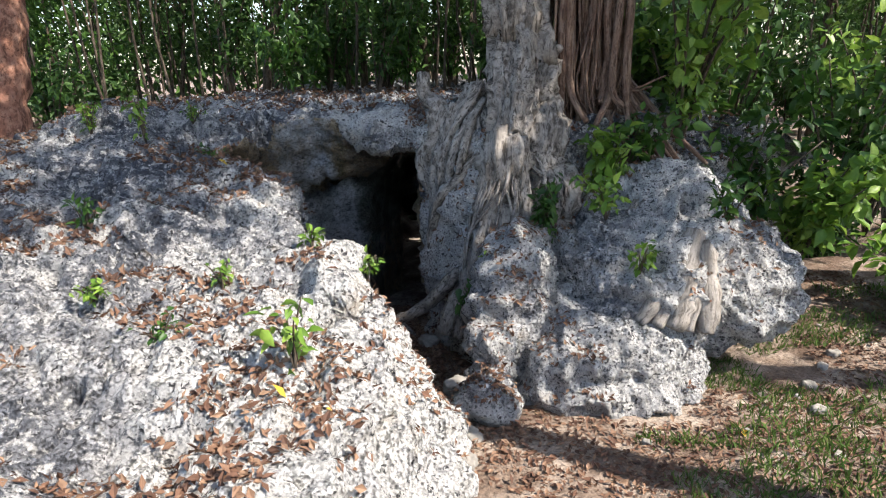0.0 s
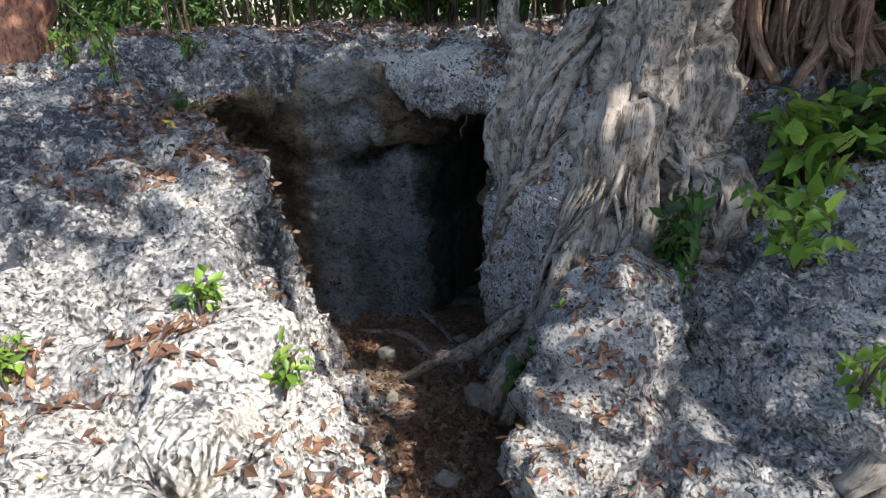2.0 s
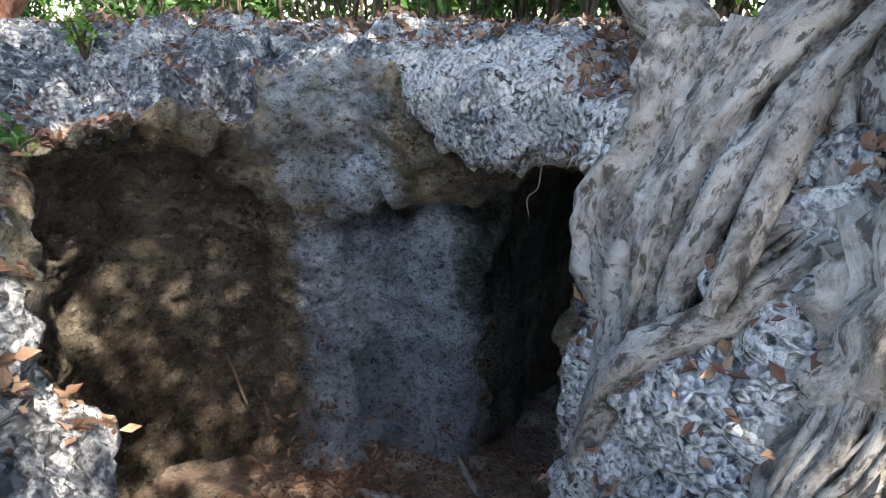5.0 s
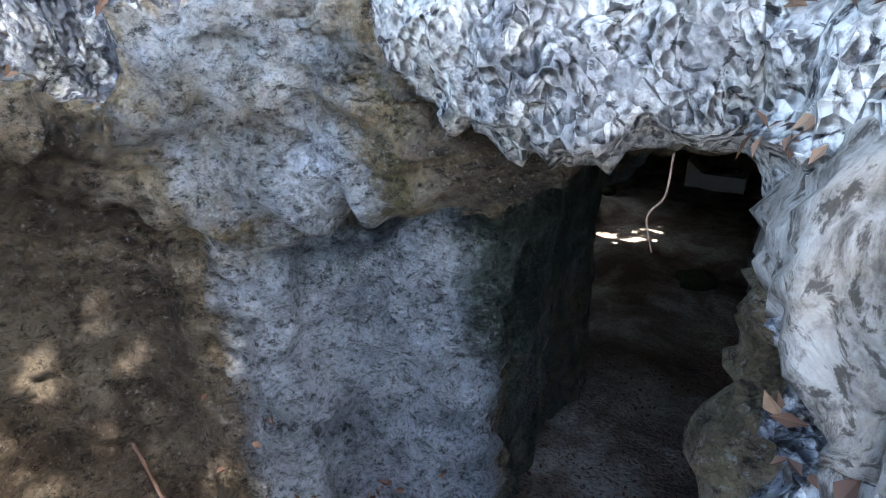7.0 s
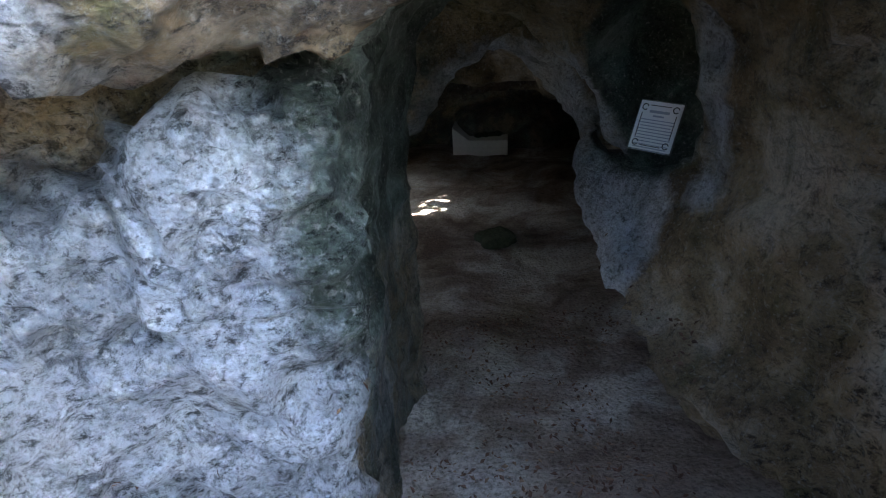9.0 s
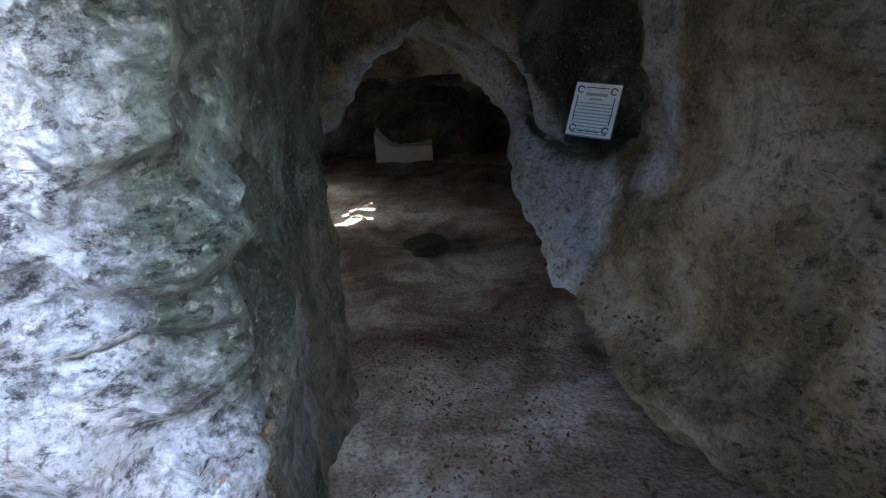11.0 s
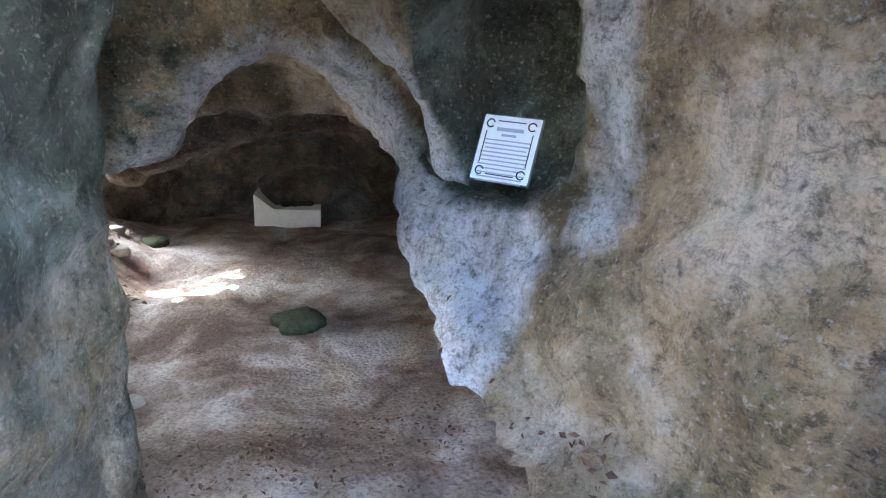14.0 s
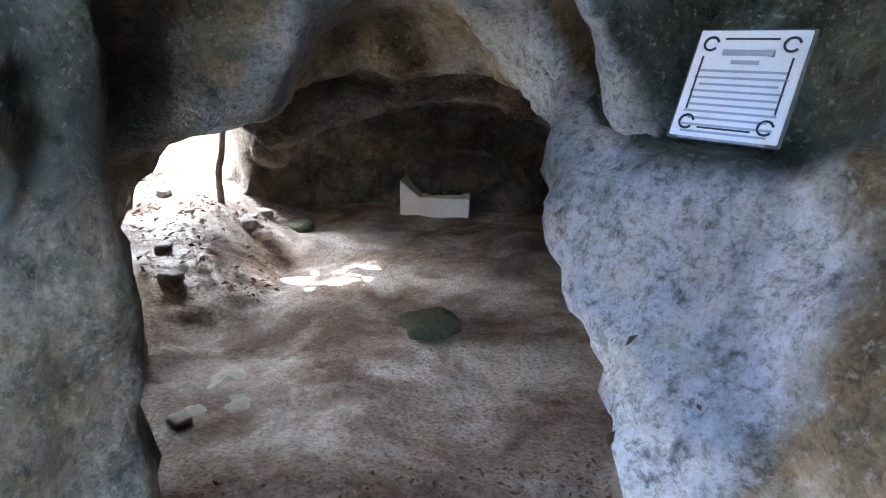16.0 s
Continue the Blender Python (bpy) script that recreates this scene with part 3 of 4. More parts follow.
def zones(v, quiet):
    """What the rock carries where: pale bare stone or flowstone, algae, ochre, and shade painted with them."""
    bare = np.maximum(box_weight(v, (-1.1, 1.2, -1), (0.6, 3.7, 0.55), 0.7), box_weight(v, (-0.1, 4.2, -0.9), (0.6, 5.2, 0.9), 0.2) * 1.3)
    bare = np.maximum(bare, box_weight(v, (-1.1, 4.9, 0.65), (0.1, 5.75, 1.25), 0.2) * 0.8)
    x, y, z = v.T
    rim = np.minimum(blob(x, 0 * x, z, (0.09, 0, -0.70), (0.60, 1, 0.84), 2.2), blob(x, 0 * x, z, (-0.42, 0, -1.4), (1.05, 1, 1.1)))
    pale = np.maximum.reduce([
        box_weight(v, (-1.72, 5.3, -1.7), (-0.72, 6.3, 0.48), 0.35),
        box_weight(v, (-1.75, 5.2, 0.40), (-1.0, 6.1, 1.2), 0.3) * 0.55,
        # next two boxes paint the jamb's highlight, strongest low down
        box_weight(v, (-1.2, 6.3, -2), (-0.3, 7.5, 0.9), 0.5) * 0.25,
        box_weight(v, (-1.2, 6.5, -1.2), (-0.3, 7.2, -0.3), 0.4) * 0.6,
        box_weight(v, (0.15, 7.3, -1.6), (0.58, 8.5, -0.18), 0.15),
        np.clip(1.3 - np.linalg.norm(v - (0.47, 7.38, -0.9), axis=1) / 0.17, 0, 1),
        np.clip(1.15 - capsule(x, y, z, (0.62, 7.22, -0.3), (0.60, 7.26, 0.5), 0.0, 0.0) / 0.15, 0, 1),
        np.clip(1 - np.abs(rim) / 0.16, 0, 1) * box_weight(v, (-1.2, 8.0, -0.5), (1.0, 9.2, 1), 0.3) * 0.9])
    algae_shade = np.maximum.reduce([
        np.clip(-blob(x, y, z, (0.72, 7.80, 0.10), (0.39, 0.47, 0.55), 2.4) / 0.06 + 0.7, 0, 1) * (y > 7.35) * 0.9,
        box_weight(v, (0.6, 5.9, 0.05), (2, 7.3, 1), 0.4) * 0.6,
        # darker band beside the pale rib
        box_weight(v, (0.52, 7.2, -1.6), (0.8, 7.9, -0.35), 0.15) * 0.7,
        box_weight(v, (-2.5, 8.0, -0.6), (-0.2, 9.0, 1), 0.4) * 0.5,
        # jamb and passage top: algae, with shade painted in, strongest high up
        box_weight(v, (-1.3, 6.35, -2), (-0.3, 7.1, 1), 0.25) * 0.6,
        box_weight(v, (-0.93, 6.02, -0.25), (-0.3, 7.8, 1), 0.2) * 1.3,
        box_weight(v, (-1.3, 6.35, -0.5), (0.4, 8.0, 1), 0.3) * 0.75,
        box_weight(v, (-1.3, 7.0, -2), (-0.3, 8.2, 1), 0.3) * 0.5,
        # shade painted on the back of the chamber
        box_weight(v, (-0.6, 11.2, -2), (3, 14.5, 1), 0.6) * 0.45])
    # first two boxes paint shade in brown: chamber back, left of the bay
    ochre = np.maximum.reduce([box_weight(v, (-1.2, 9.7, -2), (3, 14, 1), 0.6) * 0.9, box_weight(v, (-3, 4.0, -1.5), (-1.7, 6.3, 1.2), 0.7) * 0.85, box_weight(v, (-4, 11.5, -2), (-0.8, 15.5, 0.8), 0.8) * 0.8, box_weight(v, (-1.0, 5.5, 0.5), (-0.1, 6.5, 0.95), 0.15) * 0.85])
    inner = np.stack([pale, algae_shade, ochre], 1)
    outer = np.stack([bare, 0 * bare, 0 * bare], 1)
    return np.where((quiet > 0.5)[:, None], inner, outer)


def rock_pieces(lo, hi, step):
    f, o, s = sample(rock, lo, hi, step)
    v, q = surface_net(f, o, s)
    n = gradient(rock, v)
    quiet = np.clip(1.25 - hollow(*v.T) / 0.055, 0, 1) * (v[:, 1] > 4.2)
    lip = box_weight(v, (-1.1, 5.0, 0.5), (0.4, 6.0, 1.6), 0.3)
    quiet = quiet * (1 - 0.7 * box_weight(v, (-1.1, 4.9, 0.72), (0.2, 5.7, 1.6), 0.12))
    stone_face = box_weight(v, (0.0, 4.2, -0.9), (0.55, 5.1, 0.75), 0.15)
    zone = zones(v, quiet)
    v = weathered(v, n, (1 - (0.70 - 0.14 * box_weight(v, (-2.6, 4.0, -1.5), (-0.6, 6.35, 1.0), 0.3)) * quiet) * (1 - 0.75 * stone_face) * (1 - 0.25 * zone[:, 0] * (quiet < 0.5)) * (1 - 0.4 * lip))
    c = v[q].mean(1)
    fn = n[q].mean(1)
    return v, q, c, fn, quiet[q].mean(1), zone


def keep(name, v, q, mask, mat, label):
    used = np.unique(q[mask])
    remap = np.zeros(len(v), int)
    remap[used] = np.arange(len(used))
    me = mesh_from(name, v[used], remap[q[mask]])
    me.attributes.new("zone", "FLOAT_VECTOR", "POINT").data.foreach_set("vector", zone[used].astype(np.float32).ravel())
    return structure(name, me, mat, label)


bvh_parts = []
v, q, c, fn, quiet, zone = rock_pieces((-5.6, 0.2, -1.6), (3.6, 6.6, 2.0), 0.029)
keep("wall_rock_face", v, q, (quiet < 0.5) & (c[:, 1] < 6.5), M_ROCK, "pitted grey and white limestone outcrop with dark lichen stains")
keep("wall_hollow", v, q, (quiet >= 0.5) & (c[:, 1] < 6.5), M_CAVE, "smooth grey limestone hollow beside the cave mouth, tinted with skylight blue")
bvh_parts.append((v, q))
v, q, c, fn, quiet, zone = rock_pieces((-5.0, 6.4, -2.3), (4.4, 16.4, 2.2), 0.05)
roof = (fn[:, 2] < -0.5) & (quiet >= 0.5)
rest = (quiet >= 0.5) & ~roof & (c[:, 1] >= 6.42)
keep("wall_cave", v, q, rest, M_CAVE, "tan and grey cave wall streaked with green algae, with painted shade")
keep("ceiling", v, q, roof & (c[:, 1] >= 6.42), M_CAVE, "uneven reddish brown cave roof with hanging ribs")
keep("wall_hilltop", v, q, (quiet < 0.5) & (c[:, 1] >= 6.42), M_ROCK, "limestone hilltop covered with leaf litter")
bvh_parts.append((v, q))
bf, bo, bs = sample(boulder_field, (0.0, 2.9, -1.2), (2.9, 5.6, 1.0), 0.03)
bv, bq = surface_net(bf, bo, bs)
bv = weathered(bv, gradient(boulder_field, bv), np.full(len(bv), 0.85))
bvh_parts.append((bv, bq))
offs = np.cumsum([0] + [len(a) for a, _ in bvh_parts])
ROCK_BVH = BVHTree.FromPolygons(np.concatenate([a for a, _ in bvh_parts]).tolist(), np.concatenate([b + o for (_, b), o in zip(bvh_parts, offs)]).tolist())


def drop(x, y, z=4.0, g=None):
    """The surface under a point: place and normal. g: the floor's height, if known."""
    p, n, _, _ = ROCK_BVH.ray_cast(Vector((x, y, z)), Vector((0, 0, -1)))
    if g is None:
        g = float(floor_at(np.array([x]), np.array([y]))[0])
    if p is None or p.z < g:
        return Vector((x, y, g)), Vector((0, 0, 1))
    if n.z < 0:
        n = -n
    return p, n


# ---- builders for things ----
def part(name, me, mat, parent=None, label=""):
    ob = new(name, me)
    if not me.materials:
        me.materials.append(mat)
    if parent:
        ob.parent = parent
    if label:
        ob["label"] = label
    return ob


def thing(name, at, label, category, group="", kind=""):
    ob = new(name)
    ob.location = at
    return tagged(ob, label, category, group, kind)


def bm_mesh(name, bm, smooth=False):
    me = bpy.data.meshes.new(name)
    bmesh.ops.recalc_face_normals(bm, faces=bm.faces[:])
    bm.to_mesh(me)
    bm.free()
    if smooth:
        for p in me.polygons:
            p.use_smooth = True
    return me


def smooth_path(points, n):
    """Catmull-Rom through the points."""
    p = np.array(points, float)
    p = np.vstack([2 * p[0] - p[1], p, 2 * p[-1] - p[-2]])
    t = np.linspace(0, len(p) - 3 - 1e-6, n)
    i = t.astype(int)
    u = (t - i)[:, None]
    a, b, c, d = p[i], p[i + 1], p[i + 2], p[i + 3]
    return 0.5 * (2 * b + (c - a) * u + (2 * a - 5 * b + 4 * c - d) * u ** 2 + (3 * b - a - 3 * c + d) * u ** 3)


def tube_arrays(points, radii, sides=9, wobble=0.12, seed=0, n=None, rough=0.18, flutes=0.0):
    """A tapering, slightly knotted limb along the points."""
    length = sum(np.linalg.norm(np.subtract(points[k + 1], points[k])) for k in range(len(points) - 1))
    n = n or max(6, int(length / max(0.03, min(radii) * 1.2)))
    n = min(n, 90)
    c = smooth_path(points, n)
    r = np.interp(np.linspace(0, 1, n), np.linspace(0, 1, len(radii)), radii)
    for s in range(3):
        c[:, s] += wobble * r * vnoise(np.stack([c[:, 2] * 4, c[:, 0] * 4, c[:, 1] * 4 + 9 * s], 1), seed + s) * 1.5
    d = np.gradient(c, axis=0)
    d /= np.linalg.norm(d, axis=1, keepdims=True) + 1e-9
    up = np.eye(3)[int(np.argmin(np.abs(d).max(0)))][None]
    u = np.cross(d, up)
    u /= np.linalg.norm(u, axis=1, keepdims=True) + 1e-9
    w = np.cross(d, u)
    ang = np.linspace(0, 2 * math.pi, sides, endpoint=False)
    ring = u[:, None] * np.cos(ang)[None, :, None] + w[:, None] * np.sin(ang)[None, :, None]
    base = c[:, None] + ring * 0.7
    nz = vnoise((base.reshape(-1, 3) * 9 + seed), seed + 7).reshape(n, sides)
    run = np.concatenate([[0], np.cumsum(np.linalg.norm(np.diff(c, axis=0), axis=1))])
    swell = 1 + rough * nz + rough * 0.5 * fbm(base.reshape(-1, 3) * 21 + seed, 2, seed + 17).reshape(n, sides)
    if flutes:
        a2 = ang[None, :] + 0.9 * np.sin(run * 1.1 + seed)[:, None] * 0.5
        fl = np.stack([np.cos(a2) * 2.2 + seed, np.sin(a2) * 2.2, np.repeat((run * 0.55)[:, None], sides, 1)], 2).reshape(-1, 3)
        swell = swell + flutes * fbm(fl, 3, seed + 3, ridged=True).reshape(n, sides)
    v = c[:, None] + ring * (r[:, None] * swell)[:, :, None]
    limb = np.stack([np.cos(ang)[None] * r[:, None], np.sin(ang)[None] * r[:, None], np.repeat(run[:, None], sides, 1) + seed * 1.7], 2).reshape(-1, 3)
    limb = np.vstack([limb, limb[0], limb[-1]])
    ids = np.arange(n * sides).reshape(n, sides)
    nxt = np.roll(ids, -1, 1)
    q = np.stack([ids[:-1].ravel(), nxt[:-1].ravel(), nxt[1:].ravel(), ids[1:].ravel()], 1)
    v = np.vstack([v.reshape(-1, 3), c[0], c[-1]])
    k = n * sides
    cap0 = np.stack([nxt[0], ids[0], np.full(sides, k), np.full(sides, k)], 1)
    cap1 = np.stack([ids[-1], nxt[-1], np.full(sides, k + 1), np.full(sides, k + 1)], 1)
    return v, np.vstack([q, cap0, cap1]), limb


def join(arrays):
    vs, qs, ls, o = [], [], [], 0
    for v, q, limb in arrays:
        vs.append(v)
        qs.append(q + o)
        ls.append(limb)
        o += len(v)
    return np.vstack(vs), np.vstack(qs), np.vstack(ls)


def mesh_quads(name, v, q, limb, smooth=True):
    """Like mesh_from, but repeated corners become triangles."""
    me = bpy.data.meshes.new(name)
    tri = q[:, 2] == q[:, 3]
    faces = [tuple(f) for f in q[~tri].tolist()] + [tuple(f[:3]) for f in q[tri].tolist()]
    me.from_pydata(v.tolist(), [], faces)
    me.polygons.foreach_set("use_smooth", np.full(len(faces), smooth))
    me.attributes.new("limb", "FLOAT_VECTOR", "POINT").data.foreach_set("vector", np.asarray(limb, dtype=np.float32).ravel())
    me.update()
    return me


def tube(name, points, radii, **kw):
    return mesh_quads(name, *tube_arrays(points, radii, **kw))


def leaf_arrays(at, heading, normal, length, width, fold=0.25, droop=0.2, rich=False):
    """Leaves: base points, unit headings and normals (n, 3), lengths and widths (n)."""
    side = np.cross(heading, normal)
    side /= np.linalg.norm(side, axis=1, keepdims=True) + 1e-9
    L, W = length[:, None], width[:, None]
    up, dn = normal * W * fold, normal * L * droop
    if rich:
        rows = ((0.0, 0.04), (0.3, 0.5), (0.65, 0.4), (1.0, 0.03))
        v = []
        for s, w in rows:
            mid = at + heading * L * s - dn * s * s
            v += [mid - side * W * w + up * w * 2, mid, mid + side * W * w + up * w * 2]
        v = np.stack(v, 1)
        pat = np.array([[3 * r + c, 3 * r + c + 1, 3 * r + c + 4, 3 * r + c + 3] for r in range(3) for c in range(2)])
    else:
        m = at + heading * L * 0.45 - dn * 0.2
        v = np.stack([at, m + side * W * 0.5 + up, at + heading * L - dn, m - side * W * 0.5 + up], 1)
        pat = np.array([[0, 1, 2], [0, 2, 3]])
    n, k = v.shape[:2]
    f = (pat[None] + (np.arange(n) * k)[:, None, None]).reshape(-1, pat.shape[1])
    return v.reshape(-1, 3), f


def unit(v):
    return v / (np.linalg.norm(v, axis=-1, keepdims=True) + 1e-9)


def leaf_cloud(name, rng, centres, spreads, n, size, rich=False, flat=0.5, aspect=0.5):
    """n leaves scattered about a set of clump centres."""
    k = rng.integers(0, len(centres), n)
    off = unit(rng.normal(size=(n, 3))) * (rng.random((n, 1)) ** 0.45)
    at = np.asarray(centres)[k] + off * np.asarray(spreads)[k]
    heading = unit(off * 0.8 + rng.normal(size=(n, 3)) * 0.7 + (0, 0, -0.25))
    normal = unit(np.array([0, 0, 1.0]) * flat * 2 + rng.normal(size=(n, 3)) * 0.6)
    normal = unit(normal - heading * (normal * heading).sum(1, keepdims=True))
    ln = size * rng.uniform(0.6, 1.35, n)
    v, f = leaf_arrays(at, heading, normal, ln, ln * aspect * rng.uniform(0.8, 1.2, n), rich=rich)
    return mesh_from(name, v, f, smooth=rich)


def tree(at, height, trunk_r, crown_c, crown_r, n_clumps, n_leaves, leaf, mat, bark_mat, label, seed, limbs=5):
    """A tree: tapered trunk, limbs and a loose crown. crown_c is relative to the foot."""
    rng = np.random.default_rng(seed)
    t = thing("tree", at, label, "tree")
    top = np.array(crown_c) + (0, 0, -0.25 * crown_r[2])
    mid = top * 0.5 + rng.normal(size=3) * (0.12, 0.12, 0)
    stem = part("trunk", tube("trunk", [(0, 0, -0.3), tuple(mid * 0.5 + rng.normal(size=3) * 0.06), tuple(mid), tuple(top)], [trunk_r * 1.35, trunk_r, trunk_r * 0.8, trunk_r * 0.5], sides=10, seed=seed), bark_mat, t)
    off = unit(rng.normal(size=(n_clumps, 3))) * rng.random((n_clumps, 1)) ** 0.4
    cl = np.array(crown_c) + off * np.array(crown_r)
    for k in range(limbs):
        e = cl[k]
        part("limb", tube("limb", [tuple(top * 0.85), tuple((top + e) / 2 + (0, 0, 0.2)), tuple(e)], [trunk_r * 0.45, trunk_r * 0.3, trunk_r * 0.1], sides=6, seed=seed + k, n=9), bark_mat, stem)
    sp = rng.uniform(0.5, 1.0, (n_clumps, 1)) * np.array([[0.8, 0.8, 0.45]])
    part("crown", leaf_cloud("crown", rng, cl, sp, n_leaves, leaf), mat, t)
    return t


def shrub(at, height, spread, stems, n_leaves, leaf, mat, label, seed, rich=True, name="shrub", lean=(0, 0, 0)):
    """A leafy plant: thin stems from one foot, leaves along their upper parts."""
    rng = np.random.default_rng(seed)
    t = thing(name, at, label, "plant")
    cl = []
    for k in range(stems):
        a = rng.uniform(0, 6.28)
        r = spread * rng.uniform(0.2, 1.0)
        e = np.array([math.cos(a) * r, math.sin(a) * r, height * rng.uniform(0.65, 1.05)]) + np.array(lean) * rng.uniform(0.6, 1)
        m = e * (0.45, 0.45, 0.62)
        part("stem", tube("stem", [(0, 0, -0.03), tuple(m), tuple(e)], [0.007, 0.005, 0.003] if height < 1.2 else [0.02, 0.014, 0.006], sides=5, n=8, seed=seed), M_TWIG, t)
        for s in np.linspace(0.3, 1.0, 5):
            cl.append(m * s * 2 if s <= 0.5 else m + (e - m) * (s - 0.5) * 2)
    cl = np.array(cl)
    part("foliage", leaf_cloud("foliage", rng, cl, np.full((len(cl), 3), leaf * 1.0), n_leaves, leaf, rich, 0.6, 0.52), mat, t)
    return t


# ---- the strangler fig ----
FIG_TRUNK = [((0.62, 5.78, 3.3), 0.22), ((0.66, 5.62, 2.35), 0.20), ((0.67, 5.4, 1.55), 0.2), ((0.63, 5.1, 1.08), 0.19), ((0.58, 4.9, 0.74), 0.18), ((0.5, 4.72, 0.4), 0.18), ((0.4, 4.55, 0.09), 0.17), ((0.3, 4.4, -0.23), 0.16), ((0.13, 4.28, -0.56), 0.12)]
FIG_SIDE_TRUNK = [((0.74, 5.82, 3.2), 0.15), ((0.80, 5.66, 2.3), 0.17), ((0.84, 5.45, 1.55), 0.2), ((0.91, 5.12, 0.88), 0.19), ((0.97, 4.9, 0.48), 0.2), ((1.01, 4.7, 0.08), 0.21), ((1.03, 4.62, -0.22), 0.22)]
FIG_JAMB_ROOT = [((0.00, 5.45, 1.2), 0.13), ((-0.06, 5.34, 0.9), 0.14), ((-0.05, 5.28, 0.56), 0.125), ((-0.04, 5.27, 0.22), 0.115), ((0.01, 5.24, -0.14), 0.115), ((0.10, 5.2, -0.5), 0.14)]
FIG_HIGH_ROOT = [((0.35, 5.42, 1.4), 0.1), ((0.19, 5.3, 1.18), 0.08), ((0.08, 5.2, 0.96), 0.07), ((0.0, 5.14, 0.67), 0.065), ((-0.04, 5.1, 0.32), 0.06), ((-0.1, 5.08, 0.07), 0.045)]
FIG_LIMBS = [FIG_TRUNK, FIG_SIDE_TRUNK, FIG_JAMB_ROOT, FIG_HIGH_ROOT]


def fig_field(x, y, z):
    out = None
    for limb in FIG_LIMBS:
        for (a, ra), (b, rb) in zip(limb[:-1], limb[1:]):
            d = capsule(x, y, z, a, b, ra, rb)
            out = d if out is None else smin(out, d, 0.07)
    return out


fig = thing("fig_tree", (0.9, 4.95, -0.5), "grey strangler fig with roots poured over the cave mouth", "tree")
inv = Matrix.Translation((-0.9, -4.95, 0.5))


def on_fig(name, me, mat, label=""):
    me.transform(inv)
    return part(name, me, mat, fig, label)


for k, limb in enumerate(FIG_LIMBS):
    pts, rad = [p for p, _ in limb], [r for _, r in limb]
    on_fig("trunk" if k < 2 else "buttress", tube("limb", pts, rad, sides=56 if k < 2 else 32, n=80, seed=20 + k, wobble=0.35, rough=0.26, flutes=0.42 if k < 2 else 0.36), M_FIG)
on_fig("upper_trunk", tube("upper_trunk", [(0.6, 5.75, 3.2), (0.5, 5.9, 4.6), (0.55, 6.1, 6.2)], [0.26, 0.22, 0.15], sides=12), M_FIG)
def fig_root(seed, radii, *points):
    on_fig("root", tube("root", points, radii, sides=12, seed=seed, wobble=0.4, rough=0.3, flutes=0.2), M_FIG)


fig_root(100, [0.035, 0.036, 0.034, 0.02], (0.42, 5.3, 1.31), (0.25, 5.08, 1.08), (0.18, 4.93, 0.89), (0.14, 4.83, 0.71))
fig_root(101, [.03, .045, .05, .05, .045, .03], (0.47, 5.05, 1.0), (0.3, 4.93, 0.8), (0.13, 4.93, 0.6), (0.0, 4.98, 0.43), (-0.08, 5.03, 0.16), (-0.11, 5.08, -0.24))
fig_root(102, [0.05, 0.06, 0.055, 0.05, 0.05], (0.53, 4.98, 0.95), (0.49, 4.8, 0.66), (0.39, 4.6, 0.38), (0.3, 4.45, 0.12), (0.22, 4.32, -0.26))
fig_root(103, [0.03, 0.035, 0.02], (0.35, 5.22, 1.17), (0.33, 5.0, 0.91), (0.23, 4.88, 0.68))
fig_root(104, [0.035, 0.04, 0.045, 0.03], (0.41, 5.25, 1.22), (0.44, 5.02, 0.94), (0.52, 4.9, 0.71), (0.47, 4.75, 0.5))
fig_root(105, [0.05, 0.06, 0.06, 0.05, 0.05], (0.69, 5.0, 1.17), (0.72, 4.82, 0.82), (0.72, 4.68, 0.45), (0.68, 4.52, 0.13), (0.59, 4.4, -0.25))
fig_root(106, [0.06, 0.06, 0.05, 0.04, 0.02], (0.16, 4.72, -0.14), (-0.05, 4.72, -0.36), (-0.31, 4.78, -0.56), (-0.5, 4.85, -0.75), (-0.85, 4.95, -1.05))
fig_root(107, [0.06, 0.065, 0.085], (-0.13, 5.62, 1.54), (-0.12, 5.55, 1.33), (-0.0, 5.42, 1.17))
fig_root(110, [0.05, 0.05, 0.045, 0.045, 0.05, 0.05], (0.15, 5.3, 1.28), (0.03, 5.2, 0.93), (0.00, 5.14, 0.58), (-0.03, 5.12, 0.25), (0.03, 5.1, -0.13), (0.14, 5.08, -0.45))
fig_root(111, [0.03, 0.04, 0.04, 0.035, 0.03], (0.09, 5.25, 1.06), (0.11, 5.12, 0.79), (0.06, 5.1, 0.45), (0.08, 5.12, 0.14), (0.08, 5.08, -0.25))
fig_root(112, [0.04, 0.045, 0.04, 0.04, 0.035, 0.02], (0.28, 5.2, 1.15), (0.15, 5.05, 0.94), (0.08, 5.02, 0.71), (0.05, 5.05, 0.36), (0.1, 5.08, -0.03), (0.14, 5.1, -0.23))
fig_root(120, [0.03, 0.025, 0.015], (-0.6, 5.3, -1.0), (-0.9, 5.5, -0.97), (-1.3, 5.55, -1.0))
fig_root(121, [0.025, 0.022, 0.015], (-0.3, 5.0, -0.92), (-0.55, 5.6, -1.0), (-0.9, 5.95, -0.98))
fig_root(122, [0.06, 0.055, 0.04], (1.1, 4.72, 0.3), (1.22, 4.6, -0.05), (1.3, 4.45, -0.25))
fig_root(123, [0.04, 0.05, 0.045], (1.62, 4.5, 0.5), (1.4, 4.35, 0.3), (1.15, 4.3, 0.1))
rng = np.random.default_rng(7)
